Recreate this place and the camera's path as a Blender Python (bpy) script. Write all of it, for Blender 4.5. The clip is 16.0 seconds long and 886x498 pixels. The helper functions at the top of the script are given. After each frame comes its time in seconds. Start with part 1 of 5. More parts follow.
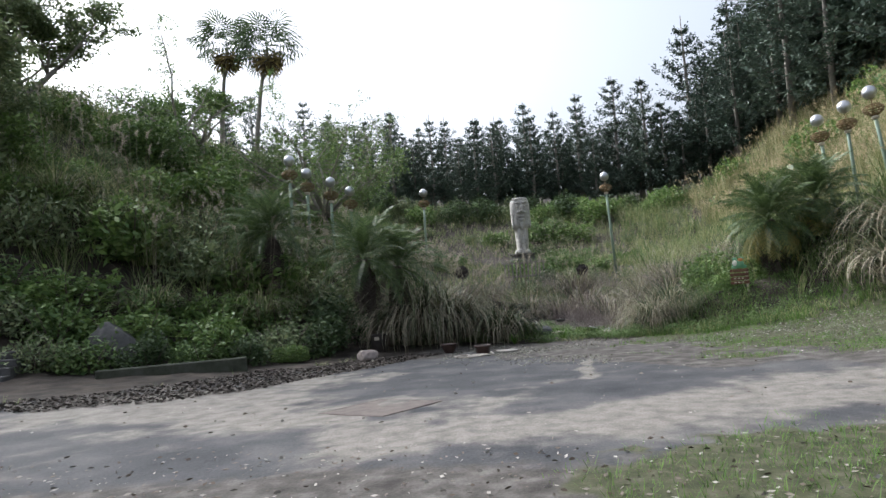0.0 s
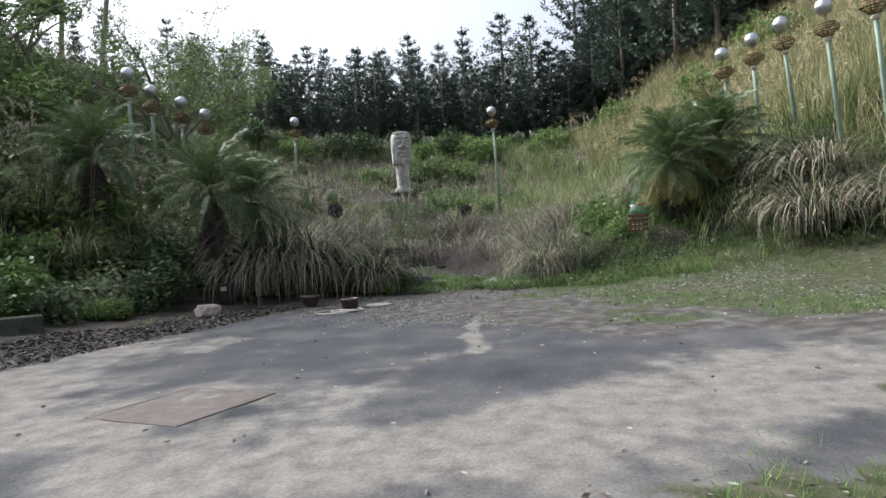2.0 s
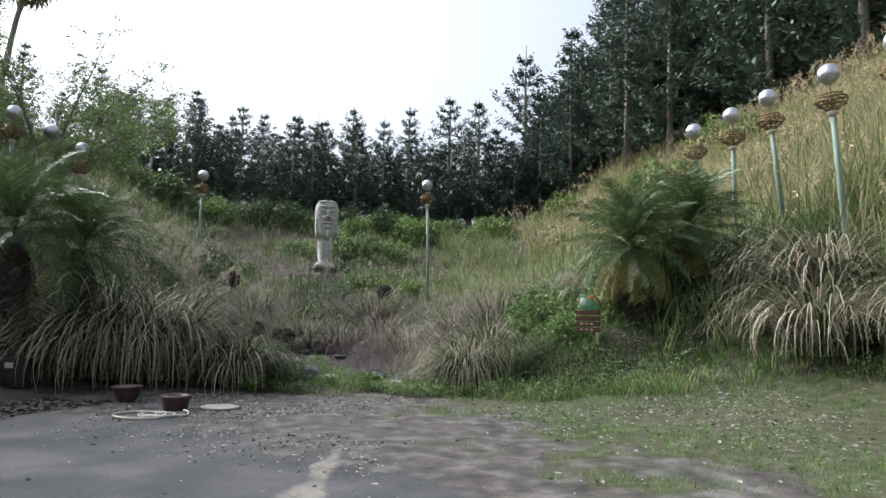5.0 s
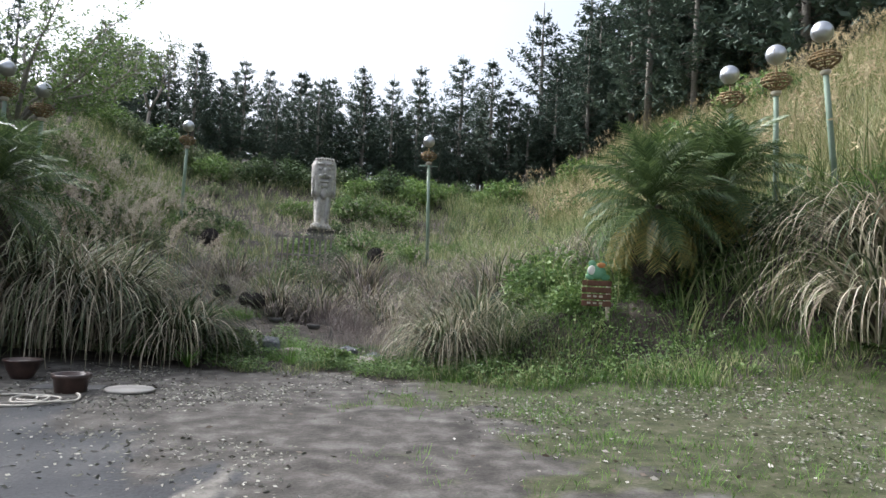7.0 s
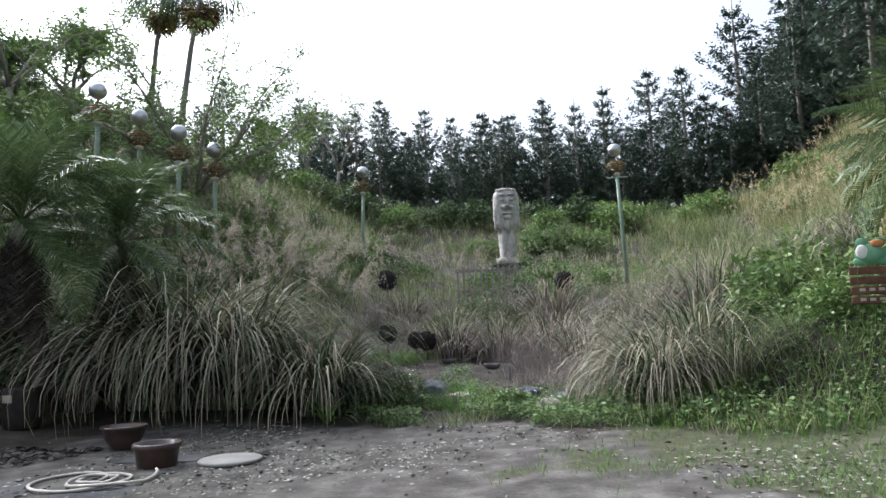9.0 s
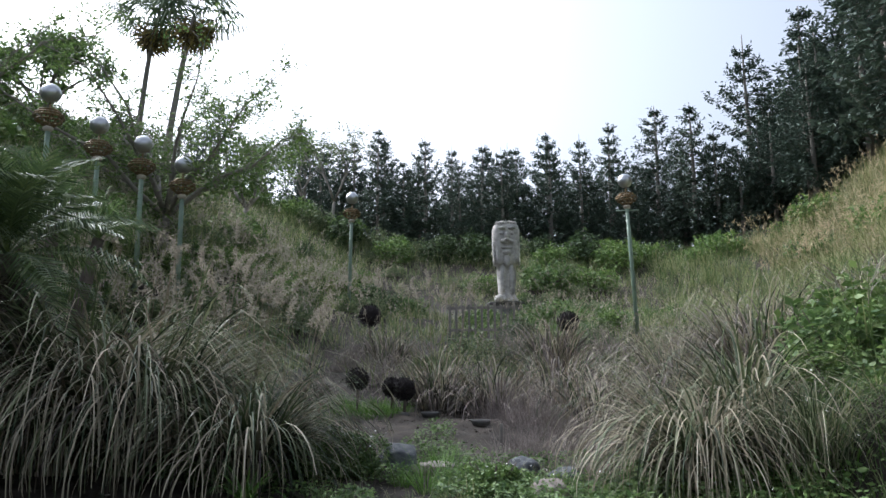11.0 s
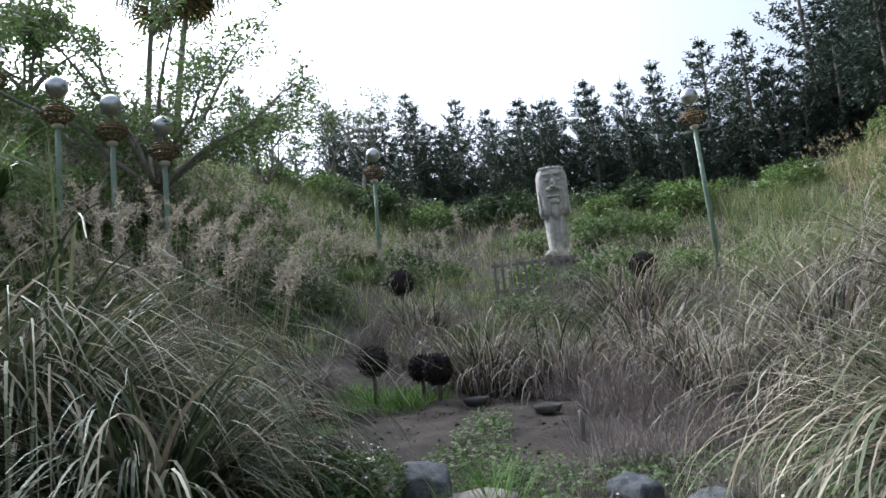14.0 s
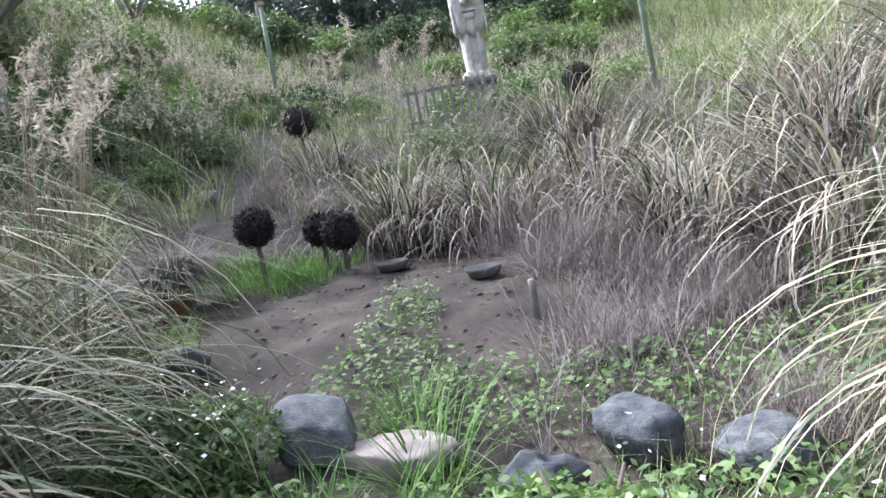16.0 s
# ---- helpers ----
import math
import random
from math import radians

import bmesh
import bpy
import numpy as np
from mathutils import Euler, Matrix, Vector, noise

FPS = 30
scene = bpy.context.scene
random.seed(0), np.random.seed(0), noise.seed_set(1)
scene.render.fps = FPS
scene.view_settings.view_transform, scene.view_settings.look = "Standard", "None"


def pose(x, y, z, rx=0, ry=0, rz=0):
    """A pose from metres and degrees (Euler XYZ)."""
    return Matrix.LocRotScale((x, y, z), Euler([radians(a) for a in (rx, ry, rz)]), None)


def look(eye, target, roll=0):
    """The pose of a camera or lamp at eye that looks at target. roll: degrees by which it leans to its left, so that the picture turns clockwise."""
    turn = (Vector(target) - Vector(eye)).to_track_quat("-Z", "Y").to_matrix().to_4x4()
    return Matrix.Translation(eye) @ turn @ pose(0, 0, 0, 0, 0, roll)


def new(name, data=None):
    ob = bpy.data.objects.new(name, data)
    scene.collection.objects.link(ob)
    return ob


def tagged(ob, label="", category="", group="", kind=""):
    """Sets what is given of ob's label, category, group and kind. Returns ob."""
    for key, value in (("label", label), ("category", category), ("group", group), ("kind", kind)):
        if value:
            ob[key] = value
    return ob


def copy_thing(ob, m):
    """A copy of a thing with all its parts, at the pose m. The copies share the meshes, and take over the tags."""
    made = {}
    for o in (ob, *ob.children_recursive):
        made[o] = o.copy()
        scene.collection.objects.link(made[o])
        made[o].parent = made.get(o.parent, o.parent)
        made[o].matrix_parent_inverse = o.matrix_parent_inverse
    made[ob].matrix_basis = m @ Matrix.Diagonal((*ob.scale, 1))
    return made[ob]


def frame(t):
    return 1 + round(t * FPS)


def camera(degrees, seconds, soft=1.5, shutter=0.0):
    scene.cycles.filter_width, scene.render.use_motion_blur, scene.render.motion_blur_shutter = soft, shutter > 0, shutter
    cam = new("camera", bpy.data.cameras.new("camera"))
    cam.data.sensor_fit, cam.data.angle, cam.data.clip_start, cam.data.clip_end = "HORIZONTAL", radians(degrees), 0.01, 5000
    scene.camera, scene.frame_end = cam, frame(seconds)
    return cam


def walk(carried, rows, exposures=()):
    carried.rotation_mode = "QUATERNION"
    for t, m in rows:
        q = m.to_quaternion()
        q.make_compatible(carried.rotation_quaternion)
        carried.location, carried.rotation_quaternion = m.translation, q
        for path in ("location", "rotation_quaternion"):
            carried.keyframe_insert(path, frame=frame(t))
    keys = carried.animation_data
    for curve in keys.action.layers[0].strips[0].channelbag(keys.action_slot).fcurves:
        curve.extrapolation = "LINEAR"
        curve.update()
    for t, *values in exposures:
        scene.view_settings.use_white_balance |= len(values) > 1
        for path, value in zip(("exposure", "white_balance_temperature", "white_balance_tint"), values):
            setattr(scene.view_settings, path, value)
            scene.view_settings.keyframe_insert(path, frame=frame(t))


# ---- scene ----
cam = camera(63.0, 16.0, soft=1.5)
PATH = [
    (0, (3.987, -0.270, 1.392), (3.622, 1.691, 1.534), -4.4),
    (0.5, (3.930, 0.589, 1.406), (3.694, 2.568, 1.566), -1.8),
    (1, (4.014, 1.380, 1.348), (3.740, 3.346, 1.592), -1.7),
    (1.5, (3.957, 2.073, 1.407), (3.835, 4.063, 1.562), -0.9),
    (2, (3.892, 2.660, 1.501), (3.836, 4.659, 1.452), -3.5),
    (2.5, (4.039, 3.392, 1.481), (4.083, 5.390, 1.566), 4.1),
    (3, (4.009, 4.119, 1.414), (4.072, 6.114, 1.535), 3.4),
    (3.5, (4.171, 4.753, 1.426), (4.289, 6.744, 1.580), 3.6),
    (3.7, (4.244, 5.086, 1.422), (4.369, 7.072, 1.616), 3.2),
    (5.8, (5.073, 7.787, 1.359), (5.082, 9.778, 1.551), -1.7),
    (6, (5.226, 7.982, 1.312), (5.162, 9.969, 1.525), -3.0),
    (6.5, (5.423, 8.534, 1.312), (5.314, 10.525, 1.462), -1.4),
    (7, (5.303, 9.207, 1.426), (5.381, 11.203, 1.528), 2.8),
    (7.5, (5.563, 9.892, 1.352), (5.604, 11.888, 1.469), 2.8),
    (8, (5.525, 10.455, 1.311), (5.486, 12.452, 1.421), 4.6),
    (8.5, (5.508, 11.343, 1.277), (5.249, 13.319, 1.449), -1.5),
    (9, (5.541, 11.940, 1.139), (5.073, 13.873, 1.354), -2.2),
    (9.5, (5.190, 12.715, 1.054), (4.842, 14.660, 1.360), 4.7),
    (10, (5.323, 13.200, 1.174), (4.948, 15.140, 1.485), -1.5),
    (10.2, (5.449, 13.389, 1.254), (5.018, 15.317, 1.565), -2.4),
    (12.3, (4.834, 15.703, 1.240), (4.383, 17.623, 1.575), 0.9),
    (12.5, (4.800, 15.979, 1.207), (4.362, 17.905, 1.517), -1.9),
    (13, (4.734, 16.545, 1.239), (4.226, 18.456, 1.534), -4.6),
    (13.5, (4.686, 17.003, 1.227), (4.132, 18.904, 1.510), -3.6),
    (14, (4.607, 17.488, 1.203), (4.015, 19.381, 1.455), -5.6),
    (14.5, (4.661, 18.037, 1.198), (3.924, 19.895, 1.240), -10.9),
    (15, (4.363, 18.494, 1.163), (3.695, 20.372, 1.007), -6.3),
    (15.5, (4.333, 19.028, 1.138), (3.899, 20.964, 0.887), -4.7),
    (16, (4.219, 19.424, 1.318), (3.768, 21.359, 1.086), -10.5),
]
EXPOSURES = [(0.0, 0.97, 5900, 10), (3.0, 1.02, 5900, 10), (7.5, 1.2, 5900, 10), (8.5, 1.36, 5800, 10), (9.0, 1.25, 5750, 10), (10.0, 1.05, 5700, 10), (12.4, 0.75, 5650, 10), (13.0, 0.9, 5650, 10), (14.0, 1.0, 5600, 10), (14.6, 1.25, 5500, 11), (15.3, 1.85, 5500, 14), (16.0, 2.1, 5550, 15)]
walk(cam, [(t, look(eye, target, roll)) for t, eye, target, roll in PATH], EXPOSURES)

# ---- light ----
SUN_UP, SUN_AZ = 42.0, -64.0
world = bpy.data.worlds.new("world")
scene.world = world
world.use_nodes = True
wn, wl = world.node_tree.nodes, world.node_tree.links
wn.clear()
sky = wn.new("ShaderNodeTexSky")
sky.sky_type = "NISHITA"
sky.sun_disc = False
sky.sun_elevation = radians(SUN_UP)
sky.sun_rotation = radians(SUN_AZ)
sky.air_density, sky.dust_density, sky.ozone_density = 1.0, 8.0, 1.0
soft_sky = wn.new("ShaderNodeHueSaturation")
soft_sky.inputs["Saturation"].default_value = 0.35
back_sky = wn.new("ShaderNodeBackground")
back_sky.inputs["Strength"].default_value = 0.15
wout = wn.new("ShaderNodeOutputWorld")
wl.new(sky.outputs[0], soft_sky.inputs["Color"])
wl.new(soft_sky.outputs[0], back_sky.inputs[0])
wl.new(back_sky.outputs[0], wout.inputs[0])
sun_data = bpy.data.lights.new("sun", "SUN")
sun_data.energy, sun_data.angle, sun_data.color = 1.2, radians(18), (1.0, 0.95, 0.88)
sun = new("sun", sun_data)
sa, se = radians(SUN_AZ), radians(SUN_UP)
sun.matrix_world = look((60 * math.sin(sa), 60 * math.cos(sa), 60 * math.tan(se)), (0, 0, 0))

# ---- materials ----
rng = np.random.default_rng(7)


def mat(name, cols, rough=0.8, island=0.0, scale=6.0, detail=6.0, bump=0.0, metal=0.0, glow=0.0, fine=60.0, spec=0.3, objrand=0.0, lo=0.3, hi=0.7):
    """Colours along a ramp, driven by noise at two scales and, by a share, by a random number per island or object."""
    m = bpy.data.materials.new(name)
    m.use_nodes = True
    n, l = m.node_tree.nodes, m.node_tree.links
    n.clear()
    out, bsdf = n.new("ShaderNodeOutputMaterial"), n.new("ShaderNodeBsdfPrincipled")
    co = n.new("ShaderNodeTexCoord")
    big, small = n.new("ShaderNodeTexNoise"), n.new("ShaderNodeTexNoise")
    big.inputs["Scale"].default_value, big.inputs["Detail"].default_value = scale, detail
    small.inputs["Scale"].default_value, small.inputs["Detail"].default_value = fine, 3
    l.new(co.outputs["Object"], big.inputs["Vector"])
    l.new(co.outputs["Object"], small.inputs["Vector"])
    mixn = n.new("ShaderNodeMix")
    mixn.inputs[0].default_value = 0.3
    l.new(big.outputs[0], mixn.inputs[2])
    l.new(small.outputs[0], mixn.inputs[3])
    fac = mixn.outputs[0]
    for share, node, sock in ((island, "ShaderNodeNewGeometry", "Random Per Island"), (objrand, "ShaderNodeObjectInfo", "Random")):
        if share:
            src, mx = n.new(node), n.new("ShaderNodeMix")
            mx.inputs[0].default_value = share
            l.new(fac, mx.inputs[2])
            l.new(src.outputs[sock], mx.inputs[3])
            fac = mx.outputs[0]
    ramp = n.new("ShaderNodeValToRGB")
    e = ramp.color_ramp.elements
    a, b = (lo, hi) if not island else (0.08, 0.92)
    for i, c in enumerate(cols):
        p = a + (b - a) * i / max(1, len(cols) - 1)
        el = e[i] if i < 2 else e.new(p)
        el.position, el.color = p, (*c, 1)
    if len(cols) > 2:
        for i, c in enumerate(cols):
            e[i].position, e[i].color = a + (b - a) * i / (len(cols) - 1), (*c, 1)
    l.new(fac, ramp.inputs[0])
    l.new(ramp.outputs[0], bsdf.inputs["Base Color"])
    bsdf.inputs["Roughness"].default_value = rough
    bsdf.inputs["Metallic"].default_value = metal
    bsdf.inputs["Specular IOR Level"].default_value = spec
    if bump:
        bp = n.new("ShaderNodeBump")
        bp.inputs["Strength"].default_value, bp.inputs["Distance"].default_value = bump, 0.02
        l.new(mixn.outputs[0], bp.inputs["Height"])
        l.new(bp.outputs[0], bsdf.inputs["Normal"])
    if glow:
        tr, mx = n.new("ShaderNodeBsdfTranslucent"), n.new("ShaderNodeMixShader")
        l.new(ramp.outputs[0], tr.inputs[0])
        mx.inputs[0].default_value = glow
        l.new(bsdf.outputs[0], mx.inputs[1])
        l.new(tr.outputs[0], mx.inputs[2])
        l.new(mx.outputs[0], out.inputs[0])
    else:
        l.new(bsdf.outputs[0], out.inputs[0])
    return m


M = {
    "leaf_green": mat("leaf_green", [(0.05, 0.095, 0.034), (0.12, 0.19, 0.06), (0.2, 0.28, 0.095)], 0.55, 0.7, glow=0.3),
    "leaf_bright": mat("leaf_bright", [(0.065, 0.12, 0.035), (0.14, 0.22, 0.06), (0.23, 0.31, 0.1)], 0.5, 0.7, glow=0.3),
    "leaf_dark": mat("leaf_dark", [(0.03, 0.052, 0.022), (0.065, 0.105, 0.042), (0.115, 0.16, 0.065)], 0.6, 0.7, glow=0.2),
    "leaf_dull": mat("leaf_dull", [(0.08, 0.115, 0.055), (0.165, 0.21, 0.1), (0.26, 0.29, 0.155)], 0.65, 0.7, glow=0.25),
    "needles": mat("needles", [(0.03, 0.05, 0.04), (0.068, 0.1, 0.072), (0.13, 0.165, 0.12)], 0.6, 0.6, objrand=0.25, glow=0.12),
    "grass_green": mat("grass_green", [(0.06, 0.1, 0.03), (0.13, 0.19, 0.06), (0.25, 0.29, 0.12), (0.42, 0.4, 0.23)], 0.6, 0.85, glow=0.3),
    "grass_lush": mat("grass_lush", [(0.05, 0.11, 0.02), (0.1, 0.2, 0.035), (0.17, 0.28, 0.06)], 0.6, 0.8, glow=0.3),
    "grass_dry": mat("grass_dry", [(0.12, 0.1, 0.07), (0.27, 0.23, 0.16), (0.41, 0.365, 0.265), (0.54, 0.49, 0.38)], 0.7, 0.85, glow=0.25),
    "grass_gold": mat("grass_gold", [(0.11, 0.14, 0.05), (0.22, 0.22, 0.095), (0.37, 0.33, 0.18), (0.5, 0.45, 0.29)], 0.7, 0.8, glow=0.3),
    "clump_green": mat("clump_green", [(0.025, 0.04, 0.018), (0.065, 0.09, 0.04), (0.16, 0.185, 0.09), (0.36, 0.335, 0.24)], 0.5, 0.85, glow=0.25),
    "plume_gold": mat("plume_gold", [(0.36, 0.29, 0.17), (0.56, 0.47, 0.31)], 0.9, 0.6, glow=0.4),
    "clump_dark": mat("clump_dark", [(0.02, 0.03, 0.015), (0.045, 0.07, 0.028), (0.085, 0.112, 0.05), (0.17, 0.165, 0.105)], 0.55, 0.85, glow=0.2),
    # Brown dead leaves, darkened to stand for the shade inside the clumps.
    "shaded_thatch": mat("shaded_thatch", [(0.025, 0.02, 0.018), (0.06, 0.048, 0.042), (0.12, 0.1, 0.085)], 0.9, 0.7),
    "brush": mat("brush", [(0.11, 0.094, 0.086), (0.21, 0.18, 0.165), (0.33, 0.285, 0.26)], 0.8, 0.8, glow=0.1),
    "wood_dark": mat("wood_dark", [(0.012, 0.01, 0.009), (0.04, 0.032, 0.027)], 0.7, scale=9, bump=0.3),
    "plume": mat("plume", [(0.28, 0.25, 0.19), (0.48, 0.43, 0.35)], 0.9, 0.6, glow=0.4),
    "bark": mat("bark", [(0.07, 0.055, 0.045), (0.16, 0.135, 0.11)], 0.9, scale=12, bump=0.6),
    "bark_pale": mat("bark_pale", [(0.16, 0.14, 0.12), (0.3, 0.28, 0.25)], 0.9, scale=10, bump=0.5),
    "palm_dead": mat("palm_dead", [(0.06, 0.042, 0.025), (0.17, 0.13, 0.05), (0.36, 0.28, 0.09)], 0.8, 0.8, glow=0.2),
    "stone_pale": mat("stone_pale", [(0.2, 0.19, 0.17), (0.45, 0.43, 0.4), (0.62, 0.6, 0.57)], 0.85, scale=5, fine=30, bump=0.5),
    "stone_dark": mat("stone_dark", [(0.05, 0.05, 0.05), (0.14, 0.135, 0.13)], 0.9, scale=4, bump=0.5),
    "moss_stone": mat("moss_stone", [(0.025, 0.028, 0.02), (0.06, 0.065, 0.045), (0.1, 0.1, 0.085)], 0.9, scale=5, bump=0.6),
    "rock_blue": mat("rock_blue", [(0.03, 0.034, 0.04), (0.085, 0.092, 0.1), (0.2, 0.2, 0.19)], 0.85, scale=3, fine=22, bump=1.0, objrand=0.15),
    "rock_pink": mat("rock_pink", [(0.2, 0.17, 0.155), (0.34, 0.29, 0.265)], 0.85, scale=3, fine=24, bump=0.3),
    "silver": mat("silver", [(0.42, 0.43, 0.45), (0.62, 0.63, 0.65)], 0.32, scale=3, fine=14, metal=0.85, spec=0.5, bump=0.1),
    "brass": mat("brass", [(0.11, 0.075, 0.04), (0.24, 0.17, 0.08)], 0.55, scale=14, metal=0.5, bump=0.3),
    "pole_green": mat("pole_green", [(0.15, 0.21, 0.16), (0.26, 0.33, 0.26)], 0.6, scale=5, fine=40, bump=0.15),
    "pole_cap": mat("pole_cap", [(0.4, 0.36, 0.28), (0.55, 0.5, 0.4)], 0.7),
    "glaze_brown": mat("glaze_brown", [(0.03, 0.02, 0.018), (0.085, 0.05, 0.04)], 0.35, scale=8, bump=0.2, spec=0.5),
    "terracotta": mat("terracotta", [(0.12, 0.05, 0.035), (0.25, 0.12, 0.08)], 0.8, scale=7, bump=0.3),
    "hose": mat("hose", [(0.34, 0.31, 0.27), (0.52, 0.48, 0.42)], 0.6, scale=8),
    "wood_brown": mat("wood_brown", [(0.06, 0.03, 0.02), (0.16, 0.08, 0.05)], 0.75, scale=9, bump=0.3),
    "wood_grey": mat("wood_grey", [(0.13, 0.12, 0.11), (0.28, 0.26, 0.23)], 0.85, scale=9, bump=0.4),
    "wood_pale": mat("wood_pale", [(0.3, 0.26, 0.2), (0.46, 0.41, 0.33)], 0.8, scale=9, bump=0.3),
    "concrete": mat("concrete", [(0.2, 0.19, 0.175), (0.38, 0.36, 0.33)], 0.9, scale=3, fine=70, bump=0.3),
    "rust_plate": mat("rust_plate", [(0.075, 0.06, 0.052), (0.15, 0.125, 0.11)], 0.75, scale=6, fine=50, metal=0.3, bump=0.3),
    "chalk": mat("chalk", [(0.34, 0.32, 0.29), (0.5, 0.48, 0.44)], 0.95, scale=12, bump=0.2),
    "white_paint": mat("white_paint", [(0.6, 0.58, 0.52), (0.75, 0.73, 0.68)], 0.6),
    "green_paint": mat("green_paint", [(0.08, 0.24, 0.13), (0.2, 0.38, 0.24)], 0.55),
    "orange_paint": mat("orange_paint", [(0.45, 0.16, 0.06), (0.55, 0.25, 0.1)], 0.55),
    "flower": mat("flower", [(0.7, 0.7, 0.66), (0.85, 0.85, 0.82)], 0.8),
    "litter": mat("litter", [(0.07, 0.052, 0.038), (0.15, 0.125, 0.1), (0.4, 0.38, 0.34)], 0.9, 0.85),
    "vine": mat("vine", [(0.01, 0.009, 0.01), (0.026, 0.021, 0.022), (0.06, 0.048, 0.046)], 0.9, 0.7),
}

# ---- mesh helpers ----


def part(name, mesh_or_bm, material, parent=None, label=""):
    """Links a bmesh or mesh as one object, under a thing or part if given."""
    if isinstance(mesh_or_bm, bmesh.types.BMesh):
        me = bpy.data.meshes.new(name)
        mesh_or_bm.to_mesh(me)
        mesh_or_bm.free()
    else:
        me = mesh_or_bm
    if not me.materials:
        me.materials.append(material)
    ob = new(name, me)
    if parent is not None:
        ob.parent = parent
    if label:
        ob["label"] = label
    return ob


def empty(name, m, label, category, group=""):
    ob = new(name)
    ob.matrix_basis = m
    return tagged(ob, label, category, group)


def from_np(name, v, f3=None, f4=None, smooth=False):
    me = bpy.data.meshes.new(name)
    faces = []
    if f4 is not None and len(f4):
        faces += np.asarray(f4).tolist()
    if f3 is not None and len(f3):
        faces += np.asarray(f3).tolist()
    me.from_pydata(np.asarray(v, float).tolist(), [], faces)
    if smooth:
        me.polygons.foreach_set("use_smooth", [True] * len(me.polygons))
    me.update()
    return me


def blade_mesh(name, root, h, az, lean, droop, width, seg=4, twist=0.5, late=1.4):
    """Arching grass blades: root (N,3); lean: how far the foot leans out, droop: how much the blade bends over."""
    n = len(root)
    s = np.linspace(0, 1, seg + 1)[None, :]
    th0 = np.arcsin(np.clip(lean, -0.98, 0.98))[:, None]
    th = th0 + droop[:, None] * 2.2 * ((s[:, 1:] + s[:, :-1]) / 2) ** late
    step = h[:, None] / seg
    zero = np.zeros((n, 1))
    out = np.concatenate([zero, np.cumsum(np.sin(th) * step, 1)], 1)
    up = np.concatenate([zero, np.cumsum(np.cos(th) * step, 1)], 1)
    wid = width[:, None] * np.clip(1.15 - s, 0.12, 1) * (0.6 + 0.4 * np.minimum(1, s * 5))
    ca, sa_ = np.cos(az)[:, None], np.sin(az)[:, None]
    ta = az + np.pi / 2 + rng.uniform(-twist, twist, n)
    px, py = root[:, :1] + out * ca, root[:, 1:2] + out * sa_
    pz = root[:, 2:3] + up
    wx, wy = wid * np.cos(ta)[:, None] / 2, wid * np.sin(ta)[:, None] / 2
    v = np.stack([np.stack([px - wx, py - wy, pz], -1), np.stack([px + wx, py + wy, pz], -1)], 2).reshape(n, -1, 3)
    k = 2 * (seg + 1)
    base = (np.arange(n) * k)[:, None, None]
    q = np.array([[2 * i, 2 * i + 1, 2 * i + 3, 2 * i + 2] for i in range(seg)])[None]
    return from_np(name, v.reshape(-1, 3), None, (base + q).reshape(-1, 4))


def leaf_mesh(name, pos, size, normal_up=0.4, ratio=0.5, fold=0.25, droop=0.0):
    """Leaves as folded diamonds, scattered in direction."""
    n = len(pos)
    d = rng.normal(size=(n, 3))
    d[:, 2] = d[:, 2] * (1 - normal_up) - droop
    d /= np.linalg.norm(d, axis=1)[:, None]
    up = np.array([0, 0, 1.0]) + rng.normal(size=(n, 3)) * 0.6
    side = np.cross(d, up)
    side /= np.linalg.norm(side, axis=1)[:, None] + 1e-9
    nor = np.cross(side, d)
    L = size[:, None]
    a, c = pos - d * L * 0.1, pos + d * L
    mid = pos + d * L * 0.45 - nor * L * fold * ratio
    b, e = mid + side * L * ratio / 2 + nor * L * fold * ratio, mid - side * L * ratio / 2 + nor * L * fold * ratio
    v = np.stack([a, b, c, e], 1).reshape(-1, 3)
    base = (np.arange(n) * 4)[:, None]
    f = np.concatenate([base + np.array([[0, 1, 2]]), base + np.array([[0, 2, 3]])], 0)
    return from_np(name, v, f)


def tube(bm, pts, radii, sides=6):
    """A tapered tube along points."""
    rings = []
    pts = [Vector(p) for p in pts]
    for i, p in enumerate(pts):
        d = (pts[min(i + 1, len(pts) - 1)] - pts[max(i - 1, 0)]).normalized()
        a = d.cross(Vector((0.31, 0.95, 0.07)) if abs(d.z) > 0.9 else Vector((0, 0, 1))).normalized()
        b = d.cross(a)
        r = radii[i] if hasattr(radii, "__len__") else radii
        rings.append([bm.verts.new(p + r * (math.cos(6.2832 * k / sides) * a + math.sin(6.2832 * k / sides) * b)) for k in range(sides)])
    for r0, r1 in zip(rings, rings[1:]):
        for k in range(sides):
            f = bm.faces.new((r0[k], r0[(k + 1) % sides], r1[(k + 1) % sides], r1[k]))
            f.smooth = True
    if len(rings) > 1:
        bm.faces.new(rings[-1])
        bm.faces.new(rings[0][::-1])
    return bm


def lathe(bm, prof, sides=20, wob=0.0):
    """A turned shape from (radius, height) pairs."""
    rings = []
    for r, z in prof:
        rings.append([bm.verts.new((r * math.cos(6.2832 * k / sides) * (1 + wob * math.sin(3 * k)), r * math.sin(6.2832 * k / sides), z)) for k in range(sides)])
    for r0, r1 in zip(rings, rings[1:]):
        for k in range(sides):
            f = bm.faces.new((r0[k], r0[(k + 1) % sides], r1[(k + 1) % sides], r1[k]))
            f.smooth = True
    bm.faces.new(rings[0][::-1])
    bm.faces.new(rings[-1])
    return bm


